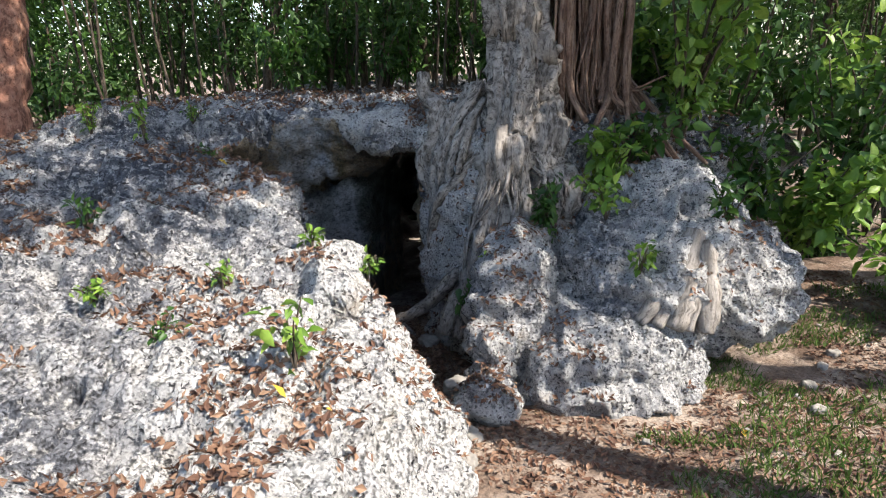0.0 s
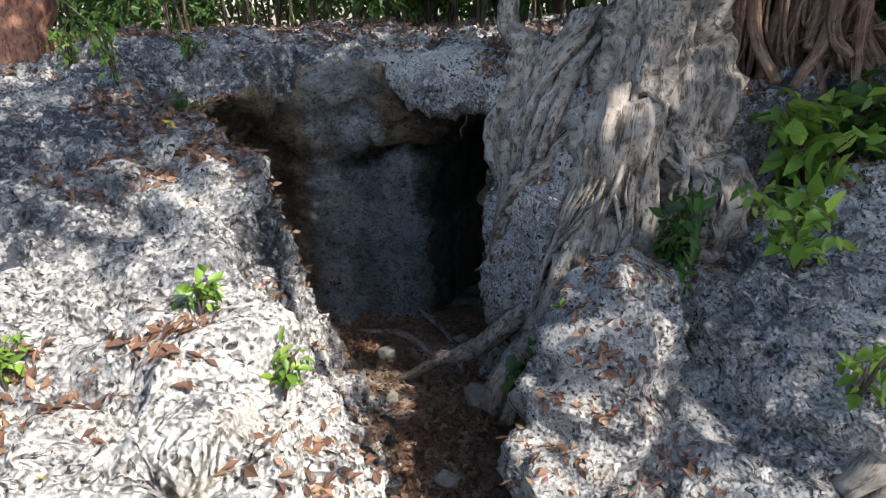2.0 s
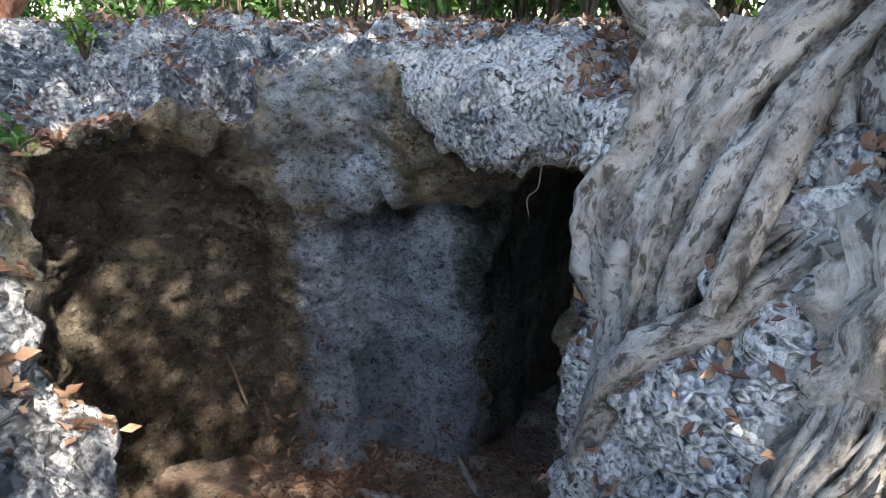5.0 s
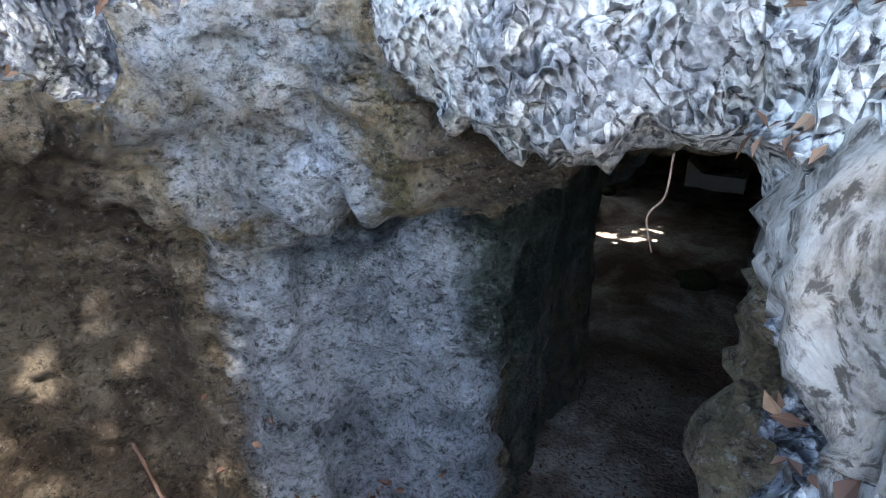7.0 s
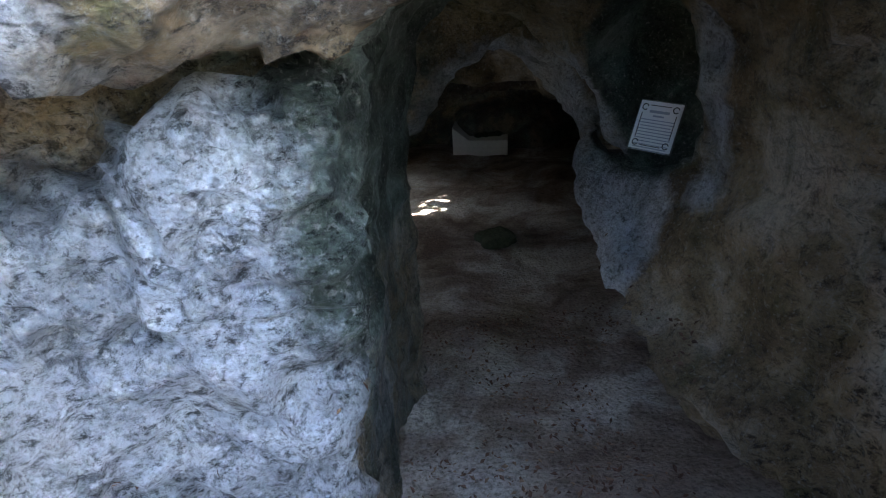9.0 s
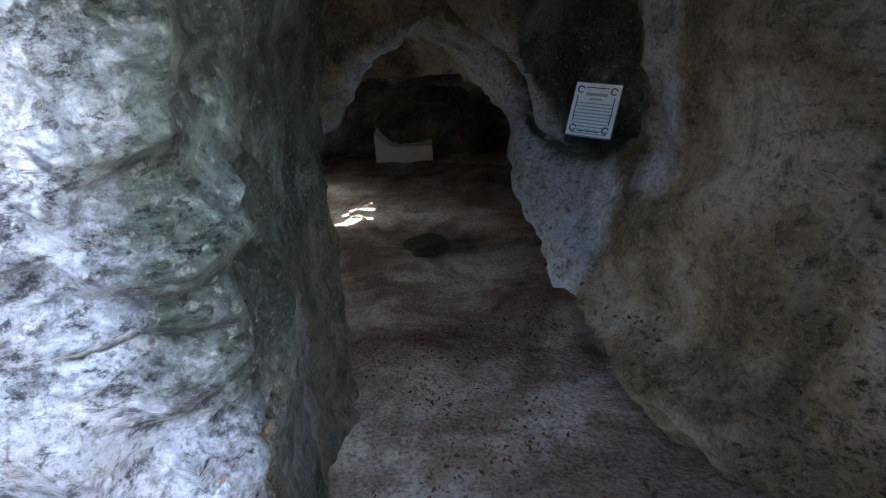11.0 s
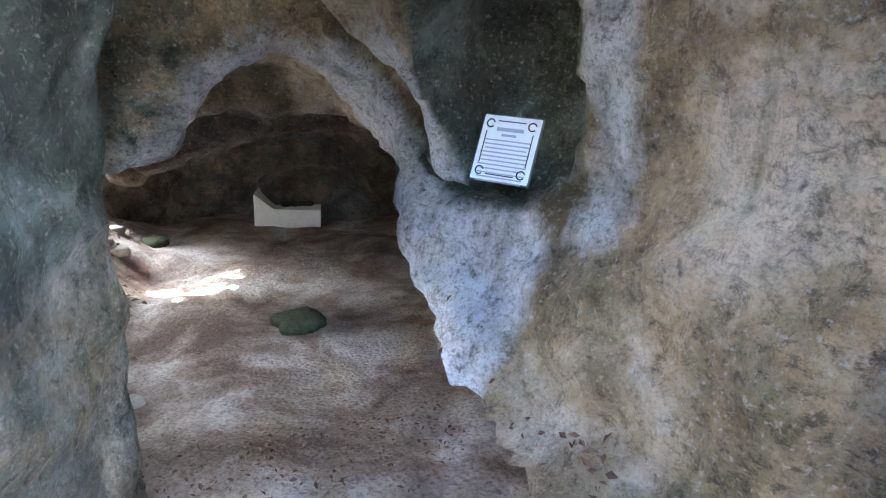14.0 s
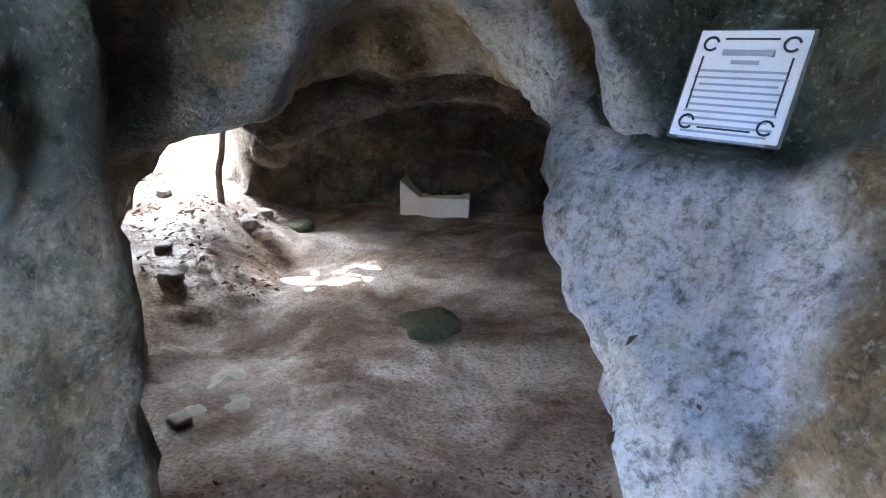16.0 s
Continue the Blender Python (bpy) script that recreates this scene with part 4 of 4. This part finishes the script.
for k in range(30):
    # fine roots running down over trunk and buttresses
    x0, z0 = rng.uniform(0.0, 1.0), rng.uniform(0.7, 1.5)
    if x0 < 0.35:
        z0 = rng.uniform(1.0, 1.3)
    pts = []
    x = x0
    for s in range(7):
        z = z0 - s * rng.uniform(0.13, 0.18)
        x -= rng.uniform(-0.02, 0.08)
        p = snap(lambda a, b, c: np.minimum(fig_field(a, b, c), rock(a, b, c)), np.array([[x, 4.6, z]]), 0.012, 6)[0]
        pts.append(tuple(p))
    on_fig("root", tube("root", pts, [0.004, rng.uniform(0.008, 0.026), rng.uniform(0.008, 0.02), 0.004], sides=7, seed=k, n=30, wobble=0.9), M_FIG)
for k in range(120):
    x, y = rng.uniform(0.95, 1.75), rng.uniform(5.45, 6.1)
    zb = rng.uniform(0.7, 1.1) if x < 1.5 else rng.uniform(0.9, 1.5)
    pts = [(x + rng.normal() * 0.05, y, 3.6), (x + rng.normal() * 0.05, y - 0.05, 2.2), (x + rng.normal() * 0.06, y - 0.1, 1.4), (x + rng.normal() * 0.1 + 0.04, y - 0.2 + rng.normal() * 0.1, zb)]
    on_fig("aerial_root", tube("aerial_root", pts, [0.018, 0.014, 0.012, 0.008] if k % 4 else [0.045, 0.04, 0.04, 0.03], sides=5, n=14, seed=k), M_AERIAL)
for k in range(16):
    # pale buttress strands at the back right
    a = rng.uniform(-0.2, 0.9)
    on_fig("root", tube("root", [(1.55 + a * 0.25, 5.7, 1.5), (1.7 + a * 0.5, 5.45, 1.05), (1.75 + a * 0.8, 5.2 - a * 0.1, 0.7)], [0.05, 0.035, 0.015], sides=6, n=10, seed=k), M_AERIAL)
on_fig("crown", leaf_cloud("crown", rng, rng.uniform((-3.5, 3.5, 5.6), (4.0, 8.5, 8.0), (60, 3)), np.full((60, 3), 0.8), 6500, 0.17), M_LEAF)

# ---- boulder and dead stump by the path ----
part_b = new("boulder", mesh_from("boulder", bv, bq))
part_b.data.materials.append(M_ROCK)
part_b.data.attributes.new("zone", "FLOAT_VECTOR", "POINT").data.foreach_set("vector", np.tile(np.array([0.5, 0, 0], dtype=np.float32), len(bv)))
tagged(part_b, "large pitted grey limestone boulder beside the path", "boulder")

stump_parts = []
for k, (dx, r) in enumerate(((-0.12, 0.07), (0.0, 0.1), (0.11, 0.08), (0.05, 0.06), (-0.06, 0.07))):
    stump_parts.append(tube_arrays([(dx * 0.6, 0.05, 0.40 - abs(dx) * 0.7), (dx * 0.9, 0, 0.15), (dx * 1.5 - 0.04, -0.1, -0.12), (dx * 2.0 - 0.08, -0.16, -0.3)], [r * 0.75, r, r * 1.05, r * 0.6], sides=10, n=22, seed=k, rough=0.3))
stump = thing("dead_stump", (1.78, 3.76, 0.06), "bleached pale dead root stump leaning on the boulder", "stump")
for arrays in stump_parts:
    part("root_spur", mesh_quads("root_spur", *arrays), M_STUMP, stump)
stump.rotation_euler = (radians(-12), radians(6), radians(-12))

# ---- unseen trees placed to shade the place, and the wood behind ----
tree((7.6, 4.6, 0), 7, 0.22, (-2.4, -0.5, 6.6), (4.3, 1.7, 1.2), 64, 6400, 0.19, M_LEAF, M_TWIG, "unseen tall broad-leaved tree shading the cave mouth", 201)
tree((4.9, 0.4, 0), 7, 0.2, (-2.9, 2.5, 6.6), (1.6, 1.7, 1.1), 40, 2700, 0.18, M_LEAF, M_TWIG, "unseen tall broad-leaved tree leaning over the path for shade", 202)
tree((9.4, 1.2, 0), 7, 0.2, (-3.4, 1.2, 6.4), (2.6, 1.4, 1.2), 34, 1350, 0.19, M_LEAF, M_TWIG, "unseen broad-leaved tree at the yard's edge, placed for shade", 203)
tree((-2.4, -5.2, 0), 7, 0.22, (2.0, 0.8, 7.0), (5.0, 1.7, 1.2), 44, 3000, 0.19, M_LEAF, M_TWIG, "unseen broad-leaved tree over the yard, placed for shade", 204)
# added to keep the sun out of the pit
tree((-0.4, 16.6, 1.0), 5, 0.16, (-0.6, -2.3, 3.6), (2.0, 1.9, 0.9), 44, 5200, 0.19, M_LEAF, M_TWIG, "broad-leaved tree added to shade the pit behind the cave", 206)
tree((-4.75, 6.0, 0.55), 6, 0.2, (0.1, 1.4, 6.2), (2.6, 2.4, 1.3), 40, 5000, 0.18, M_LEAF, M_RED, "tree with smooth red-brown bark behind the slab", 205)
rng = np.random.default_rng(31)
wood = [(-7.5, 11), (-5.6, 12.5), (-3.2, 10.5), (-1.6, 12.2), (0.3, 13.5), (2.4, 11.5), (4.6, 12.6), (6.6, 10.2), (8.5, 12.5), (-9.5, 13), (3.4, 11.4), (8.9, 6.0), (1.4, 8.9)]
for k, (x, y) in enumerate(wood):
    z = max(drop(x, y)[0].z, 0.2) if abs(x) < 4.3 else float(floor_at(np.array([x]), np.array([y]))[0])
    h = rng.uniform(4.5, 6.5)
    tree((x, y, z), h, rng.uniform(0.05, 0.11), (rng.normal() * 0.4, rng.normal() * 0.4, h * 0.55), (1.5, 1.4, h * 0.45), 34, 3600, 0.15, M_DARKLEAF if k % 3 else M_LEAF, M_TWIG, "slender understorey tree in the wood", 300 + k, limbs=7)
for k in range(44):
    x, y = rng.uniform(-8.5, 7.5), rng.uniform(7.4, 12)
    if 2.4 < -x < 4.6 and y > 12.5:
        continue
    if x > 2.2:
        y = rng.uniform(6.6, 11)
    if abs(x + 0.6) < 2.2:
        y = max(y, 9.0)
    if math.hypot(x - 2.4, y - 9.2) < 1.1 or math.hypot(x - 3.3, y - 8.8) < 1.1:
        continue
    p = drop(x, y)[0] if abs(x) < 4.2 else Vector((x, y, float(floor_at(np.array([x]), np.array([y]))[0])))
    shrub(tuple(p), rng.uniform(0.9, 1.9), rng.uniform(0.4, 0.8), 7, 420, 0.14, M_DARKLEAF if k % 2 else M_LEAF, "dense green shrub of the understorey", 500 + k, rich=False)
cl = np.stack([rng.uniform(-22, 22, 620), rng.uniform(15.5, 24, 620), rng.uniform(0.8, 7.5, 620)], 1)
far = new("far_woods", leaf_cloud("far_woods", rng, cl, np.full((620, 3), 1.3), 64000, 0.3))
far.data.materials.append(M_DARKLEAF)
tagged(far, "dense green woodland behind the rocks", "foliage", kind="stuff")
stems = []
for k in range(150):
    x, y = rng.uniform(-9, 9), rng.uniform(9.5, 15)
    z = float(hill_top(np.array([x]), np.array([y]))[0]) - 0.2
    stems.append(tube_arrays([(x, y, z), (x + rng.normal() * 0.15, y, z + 2), (x + rng.normal() * 0.4, y, z + 4.5)], [0.03, 0.022, 0.012], sides=5, n=6, seed=k))
thicket = new("thicket_stems", mesh_quads("thicket_stems", *join(stems)))
thicket.data.materials.append(M_TWIG)
tagged(thicket, "thin upright stems of the woodland thicket", "stems", kind="stuff")


# ---- litter and small plants ----
def litter(name, rng, spots, size, mat, label, lift=0.012):
    """Fallen leaves lying on the surface under each spot."""
    at, nor = [], []
    sp = np.array(spots)
    for (x, y, z0), g in zip(spots, floor_at(sp[:, 0], sp[:, 1]).tolist()):
        p, n = drop(x, y, z0, g)
        if n.z < 0.6:
            continue
        at.append(p + n * lift * rng.random())
        nor.append(n)
    at, nor = np.array(at), np.array(nor)
    m = len(at)
    nor = unit(nor + rng.normal(size=(m, 3)) * 0.35)
    head = unit(np.cross(nor, rng.normal(size=(m, 3))))
    ln = size * rng.uniform(0.55, 1.4, m)
    v, f = leaf_arrays(at, head, nor, ln, ln * rng.uniform(0.35, 0.6, m), fold=0.3, droop=-0.1)
    ob = new(name, mesh_from(name, v, f, smooth=False))
    ob.data.materials.append(mat)
    return tagged(ob, label, "leaves", kind="stuff")


def spots_in(rng, n, lo, hi, z0=4.0, scale=1.5, cut=0.0, seed=0):
    x, y = rng.uniform(lo[0], hi[0], n), rng.uniform(lo[1], hi[1], n)
    k = fbm(np.stack([x * scale, y * scale, 0 * x], 1), 3, seed) > cut
    return list(zip(x[k], y[k], np.full(k.sum(), z0)))


rng = np.random.default_rng(11)
litter("leaf_litter", rng, spots_in(rng, 46000, (-4.6, 1.0), (0.0, 6.2), cut=0.10, seed=90, scale=1.5), 0.045, M_LITTER, "dry reddish brown leaves lying in pockets of the rock")
litter("leaf_litter", rng, spots_in(rng, 22000, (-4.2, 5.8), (3.4, 11), cut=-0.5, seed=91), 0.06, M_LITTER, "dry brown leaves covering the hilltop")
litter("leaf_litter", rng, spots_in(rng, 22000, (-0.4, 1.6), (4.6, 5.6), cut=-0.05, seed=92, z0=3.0), 0.045, M_LITTER, "dry brown leaves scattered over the yard and boulder")
litter("leaf_litter", rng, spots_in(rng, 9000, (-1.9, 3.0), (0.5, 6.3), cut=-0.6, seed=93, z0=-0.25), 0.045, M_LITTER, "dead brown leaves on the path below the hollow")
litter("leaf_litter", rng, spots_in(rng, 1800, (-0.8, 6.2), (0.8, 8.6), cut=-0.1, seed=94, z0=-0.6), 0.03, M_LITTER, "small dead leaves on the cave floor")
litter("leaf_litter", rng, spots_in(rng, 1600, (-3.4, 10.6), (-0.8, 14.6), cut=-0.3, seed=95, z0=-0.8), 0.06, M_LITTER, "dead leaves blown in at the back opening")
litter("yellow_leaves", rng, [(-0.62, 1.95, 3), (-0.42, 1.9, 3), (-1.6, 4.2, 3), (-2.6, 4.4, 3), (0.1, 2.7, 3), (1.9, 3.0, 3), (-0.75, 2.5, 3), (0.5, 3.6, 2)], 0.08, M_YELLOW, "fresh yellow fallen leaves on the rock", lift=0.02)

SPRIGS = [  # x, y, z0, height, spread, stems, leaves, leaf, lean
    (1.50, 4.95, 3.0, 0.50, 0.34, 9, 170, 0.12, (0.05, -0.15, 0)),
    (1.72, 5.15, 3.0, 0.50, 0.36, 8, 120, 0.12, (0.2, -0.1, 0)),
    (1.42, 3.75, 3.0, 0.22, 0.14, 5, 40, 0.07, (0, -0.05, 0)),
    (1.30, 4.25, 3.0, 0.35, 0.25, 8, 120, 0.08, (0, 0, 0)),
    (2.15, 4.05, 3.0, 0.34, 0.16, 7, 100, 0.08, (0, -0.1, 0)),
    (-0.62, 2.12, 3.0, 0.30, 0.07, 4, 34, 0.075, (0, 0, 0)),
    (-0.42, 2.98, 3.0, 0.16, 0.08, 5, 40, 0.045, (0, 0, 0)),
    (-1.30, 2.35, 3.0, 0.10, 0.14, 6, 60, 0.04, (0, 0, 0)),
    (-1.15, 2.75, 3.0, 0.12, 0.10, 5, 50, 0.04, (0, 0, 0)),
    (-1.75, 2.6, 3.0, 0.10, 0.14, 5, 50, 0.045, (0, 0, 0)),
    (-2.3, 3.5, 3.0, 0.22, 0.12, 6, 60, 0.055, (0, 0, 0)),
    (-2.55, 4.9, 3.0, 0.40, 0.10, 7, 80, 0.06, (0, 0, 0)),
    (-3.2, 5.2, 3.0, 0.34, 0.16, 7, 90, 0.055, (0, 0, 0)),
    (-1.9, 4.7, 3.0, 0.12, 0.2, 8, 80, 0.04, (0, 0, 0)),
    (-2.3, 5.3, 3.0, 0.14, 0.2, 8, 80, 0.04, (0, 0, 0)),
    (-0.75, 3.1, 3.0, 0.14, 0.08, 5, 40, 0.05, (0, 0, 0)),
]
for k, (x, y, z0, h, s, st, nl, lf, lean) in enumerate(SPRIGS):
    p, n = drop(x, y, z0)
    shrub(tuple(p), h, s, st, nl, lf, M_YOUNG if k % 3 != 1 else M_LEAF, "small bright green plant rooted in the rock" if h < 0.32 else "leafy green shrub growing from the rocks", 700 + k, name="small_plant" if h < 0.32 else "shrub", lean=lean)
hx, hy = (SUN_SPOT[0] + SUN_DIR.x / SUN_DIR.z * 2.8, SUN_SPOT[1] + SUN_DIR.y / SUN_DIR.z * 2.8)
shrub((hx - 0.75, hy + 0.5, 1.0), 0.45, 0.35, 8, 150, 0.10, M_LEAF, "low shrub beside holes in the hilltop", 790)
shrub((0.83, 4.42, 0.11), 0.62, 0.09, 8, 190, 0.075, M_LEAF, "bright green climbing plant against the fig trunk", 780, lean=(0.02, -0.04, 0))
shrub((0.42, 4.25, -0.04), 0.26, 0.07, 6, 60, 0.06, M_YOUNG, "small green plant on the fig root", 781, name="small_plant")
shrub((0.25, 4.1, -0.31), 0.24, 0.10, 8, 110, 0.07, M_LEAF, "small green plant at the fig foot", 782, name="small_plant")
# low hanging branches at the right of the yard
for k, (x, y, z, h) in enumerate(((3.0, 5.6, -0.3, 1.5), (3.5, 5.3, -0.4, 1.2), (4.2, 5.9, -0.4, 2.0), (2.6, 6.3, 0.3, 1.9), (3.4, 6.8, 0.0, 2.3), (5.0, 6.4, -0.4, 2.4), (2.2, 6.6, 0.8, 1.6), (4.4, 4.7, -0.6, 0.7))):
    shrub((x, y, z), h, 0.75, 9, 520, 0.15, M_YOUNG if k % 2 else M_LEAF, "tall leafy shrub at the edge of the wood", 800 + k)

shrub((2.35, 5.6, 0.75), 1.75, 0.7, 9, 420, 0.14, M_YOUNG, "leafy branches leaning out beside the fig", 790, lean=(-0.3, -0.4, 0))


def grass(rng, n, lo, hi, seed):
    x, y = rng.uniform(lo[0], hi[0], n), rng.uniform(lo[1], hi[1], n)
    k = fbm(np.stack([x * 1.8, y * 1.8, 0 * x], 1), 2, seed) > 0.08
    x, y = x[k], y[k]
    m = len(x)
    at = np.stack([x, y, floor_at(x, y) - 0.005], 1)
    head = unit(np.stack([rng.normal(size=m) * 0.5, rng.normal(size=m) * 0.5, np.ones(m)], 1))
    nor = unit(np.cross(head, rng.normal(size=(m, 3))))
    ln = rng.uniform(0.03, 0.10, m)
    v, f = leaf_arrays(at, head, nor, ln, np.full(m, 0.006), droop=0.4)
    ob = new("grass", mesh_from("grass", v, f, smooth=False))
    ob.data.materials.append(M_GRASS)
    tagged(ob, "thin patchy green grass on the yard", "grass", kind="stuff")


grass(rng, 16000, (1.2, 2.2), (5.0, 5.2), 96)


# ---- stones ----
FLAT_STONES = [(-0.87, 9.63, 0.12, 0.22), (-0.96, 9.31, 0.12, 0.22), (-0.79, 9.35, 0.11, 0.22), (-1.15, 8.93, 0.05, 0.6), (-1.01, 9.20, 0.06, 0.6)]
MOSSY, DARK_STONE, COLUMN_STONE = (0.32, 10.13), (-0.76, 12.69), (1.23, 10.42)


def stone(name, at, size, mat, label, seed, flat=1.0, group=""):
    f, o, s = sample(lambda x, y, z: blob(x, y, z, (0, 0, 0), (1, 0.8, 0.6 * flat), 4.0), (-1.3, -1.2, -0.9), (1.3, 1.2, 0.9), 0.13)
    v, q = surface_net(f, o, s)
    v = v * (1 + 0.34 * fbm(v * 1.5 + seed, 3, seed))[:, None] * size
    ob = new(name, mesh_from(name, v, q))
    ob.data.materials.append(mat)
    ob.location = at
    ob.rotation_euler = (0, 0, seed * 1.3)
    return tagged(ob, label, "stone", group)


for k in range(26):
    x, y = rng.uniform(-0.2, 3.6), rng.uniform(2.3, 4.9)
    p, n = drop(x, y, 3.0)
    if p.z > -0.3:
        continue
    s = rng.uniform(0.02, 0.06)
    stone("stone", (x, y, p.z + 0.2 * s), s, M_PALE, "small pale limestone lump lying on the yard", 20 + k, group="loose stones on the yard")
for x, y, s in ((-0.15, 4.75, 0.10), (-0.45, 5.6, 0.06), (-0.95, 5.2, 0.07), (-1.35, 5.0, 0.09), (-0.7, 4.6, 0.05), (0.1, 3.4, 0.09), (0.18, 3.0, 0.07), (-0.15, 3.9, 0.06)):
    p, n = drop(x, y, -0.2)
    stone("stone", (x, y, p.z + 0.25 * s), s, M_PALE, "pale stone half sunk in leaf litter", int(s * 900 + x * 10) % 50, group="stones on the path")
def cave_stone(x, y, size, mat, label, seed, flat, group=""):
    z = float(floor_at(np.array([x]), np.array([y]))[0])
    stone("stone", (x, y, z + (-0.12 if flat < 0.5 else 0.12) * size), size, mat, label, seed, flat, group)


for x, y, s, fl in FLAT_STONES:
    cave_stone(x, y, s, M_FLAT, "flat pale stone on the cave floor", int(s * 700 + y * 3) % 60, fl, "flat stones on the cave floor")
cave_stone(*MOSSY, 0.2, M_MOSS, "green mossy stone on the cave floor", 5, 0.5)
cave_stone(*DARK_STONE, 0.16, M_MOSS, "dark mossy stone on the cave floor", 8, 0.7)
cave_stone(*COLUMN_STONE, 0.08, M_FLAT, "small pale stone by the column", 9, 0.6)
for k in range(22):
    x, y = rng.uniform(-3.0, -1.0), rng.uniform(10.4, 14.0)
    s = rng.uniform(0.03, 0.10)
    stone("stone", (x, y, float(floor_at(np.array([x]), np.array([y]))[0]) + 0.2 * s), s, M_PALE, "broken stone by the back opening", 60 + k, 0.8, "rubble by the back opening")

# ---- cave furnishings ----
# white block with a raised corner, rubble on top
blk = thing("white_planter", (0.79, 13.32, -1.77), "white painted low block with one raised corner", "planter")
bm = bmesh.new()
w, d, h = 0.40, 0.24, 0.23
outline = [(-w, 0), (w, 0), (w, h), (-w + 0.23, h), (-w, h + 0.20)]
front = [bm.verts.new((x, -d, z)) for x, z in outline]
back = [bm.verts.new((x, d, z)) for x, z in outline]
bm.faces.new(front)
bm.faces.new(back[::-1])
for a in range(5):
    bm.faces.new((front[a], back[a], back[(a + 1) % 5], front[(a + 1) % 5]))
bmesh.ops.bevel(bm, geom=bm.edges[:], offset=0.008, segments=2, affect="EDGES")
part("body", bm_mesh("body", bm), M_WHITEBOX, blk)
blk.rotation_euler = (0, 0, radians(-14))
for k in range(4):
    stone("stone", (0.76 + k * 0.10, 13.32, -1.77 + h + 0.02), 0.06, M_MOSS, "small dark stone lying on the white block", 90 + k, group="stones on the white block")

post = new("wooden_pole", tube("wooden_pole", [(-1.42, 12.30, -1.5), (-1.44, 12.31, -1.1), (-1.38, 12.33, -0.85), (-1.34, 12.34, -0.45)], [0.04, 0.03, 0.03, 0.035], sides=8, wobble=0.5))
post.data.materials.append(M_STUMP)
tagged(post, "thin pale twisted pole standing at the back opening", "pole")
for k, (pts, r) in enumerate(([[(-0.38, 5.44, 0.84), (-0.385, 5.43, 0.77), (-0.41, 5.40, 0.74), (-0.398, 5.386, 0.68)], 0.0022], [[(-2.27, 5.64, 0.55), (-2.29, 5.66, 0.05), (-2.23, 5.66, -0.42), (-2.06, 5.62, -0.75)], 0.011])):
    strand = new("hanging_root", tube("hanging_root", pts, [r, r, r * 0.7], sides=6, wobble=1.5, n=30))
    strand.data.materials.append(M_AERIAL)
    tagged(strand, "thin root hanging at the cave mouth" if not k else "thin dark root running down the hollow", "root")


def box_mesh(name, size, bevel=0.0):
    bm = bmesh.new()
    bmesh.ops.create_cube(bm, size=1.0, matrix=Matrix.Diagonal((*size, 1)))
    if bevel:
        bmesh.ops.bevel(bm, geom=bm.edges[:], offset=bevel, segments=2, affect="EDGES")
    return bm_mesh(name, bm)


plaque = thing("plaque", (0.735, 7.94, -0.185), "white enamel information plaque with dark border and printed lines", "plaque")
PW, PH = 0.235, 0.26
part("rim", box_mesh("rim", (PW + 0.012, 0.014, PH + 0.012), 0.003), M_EDGE, plaque)
panel = part("panel", box_mesh("panel", (PW, 0.014, PH), 0.002), M_PLAQUE, plaque)
panel.location = (0, -0.004, 0)


def ink(name, w, h, x, z):
    part(name, box_mesh(name, (w, 0.002, h)), M_INK if "border" in name else M_TEXT, panel).location = (x, -0.0085, z)


for sx in (-1, 1):
    ink("border_line", 0.004, PH - 0.13, sx * (PW / 2 - 0.022), 0)
for sz in (-1, 1):
    ink("border_line", PW - 0.12, 0.004, 0, sz * (PH / 2 - 0.022))
for sx in (-1, 1):
    for sz in (-1, 1):
        ring = [(sx * (PW / 2 - 0.032) + 0.016 * math.cos(a), -0.008, sz * (PH / 2 - 0.034) + 0.016 * math.sin(a)) for a in np.linspace(0.3, 5.6, 9)]
        part("corner_scroll", tube("corner_scroll", ring, [0.003, 0.003], sides=5, n=16, rough=0, wobble=0), M_INK, panel)
ink("title_bar", 0.11, 0.014, 0, PH / 2 - 0.055)
ink("title_bar", 0.06, 0.009, 0, PH / 2 - 0.078)
for k in range(11):
    ink("text_line", (0.19, 0.2, 0.17, 0.2, 0.185)[k % 5], 0.005, 0, PH / 2 - 0.1 - k * 0.0165)
plaque.rotation_euler = (radians(-24), radians(2), radians(-52))
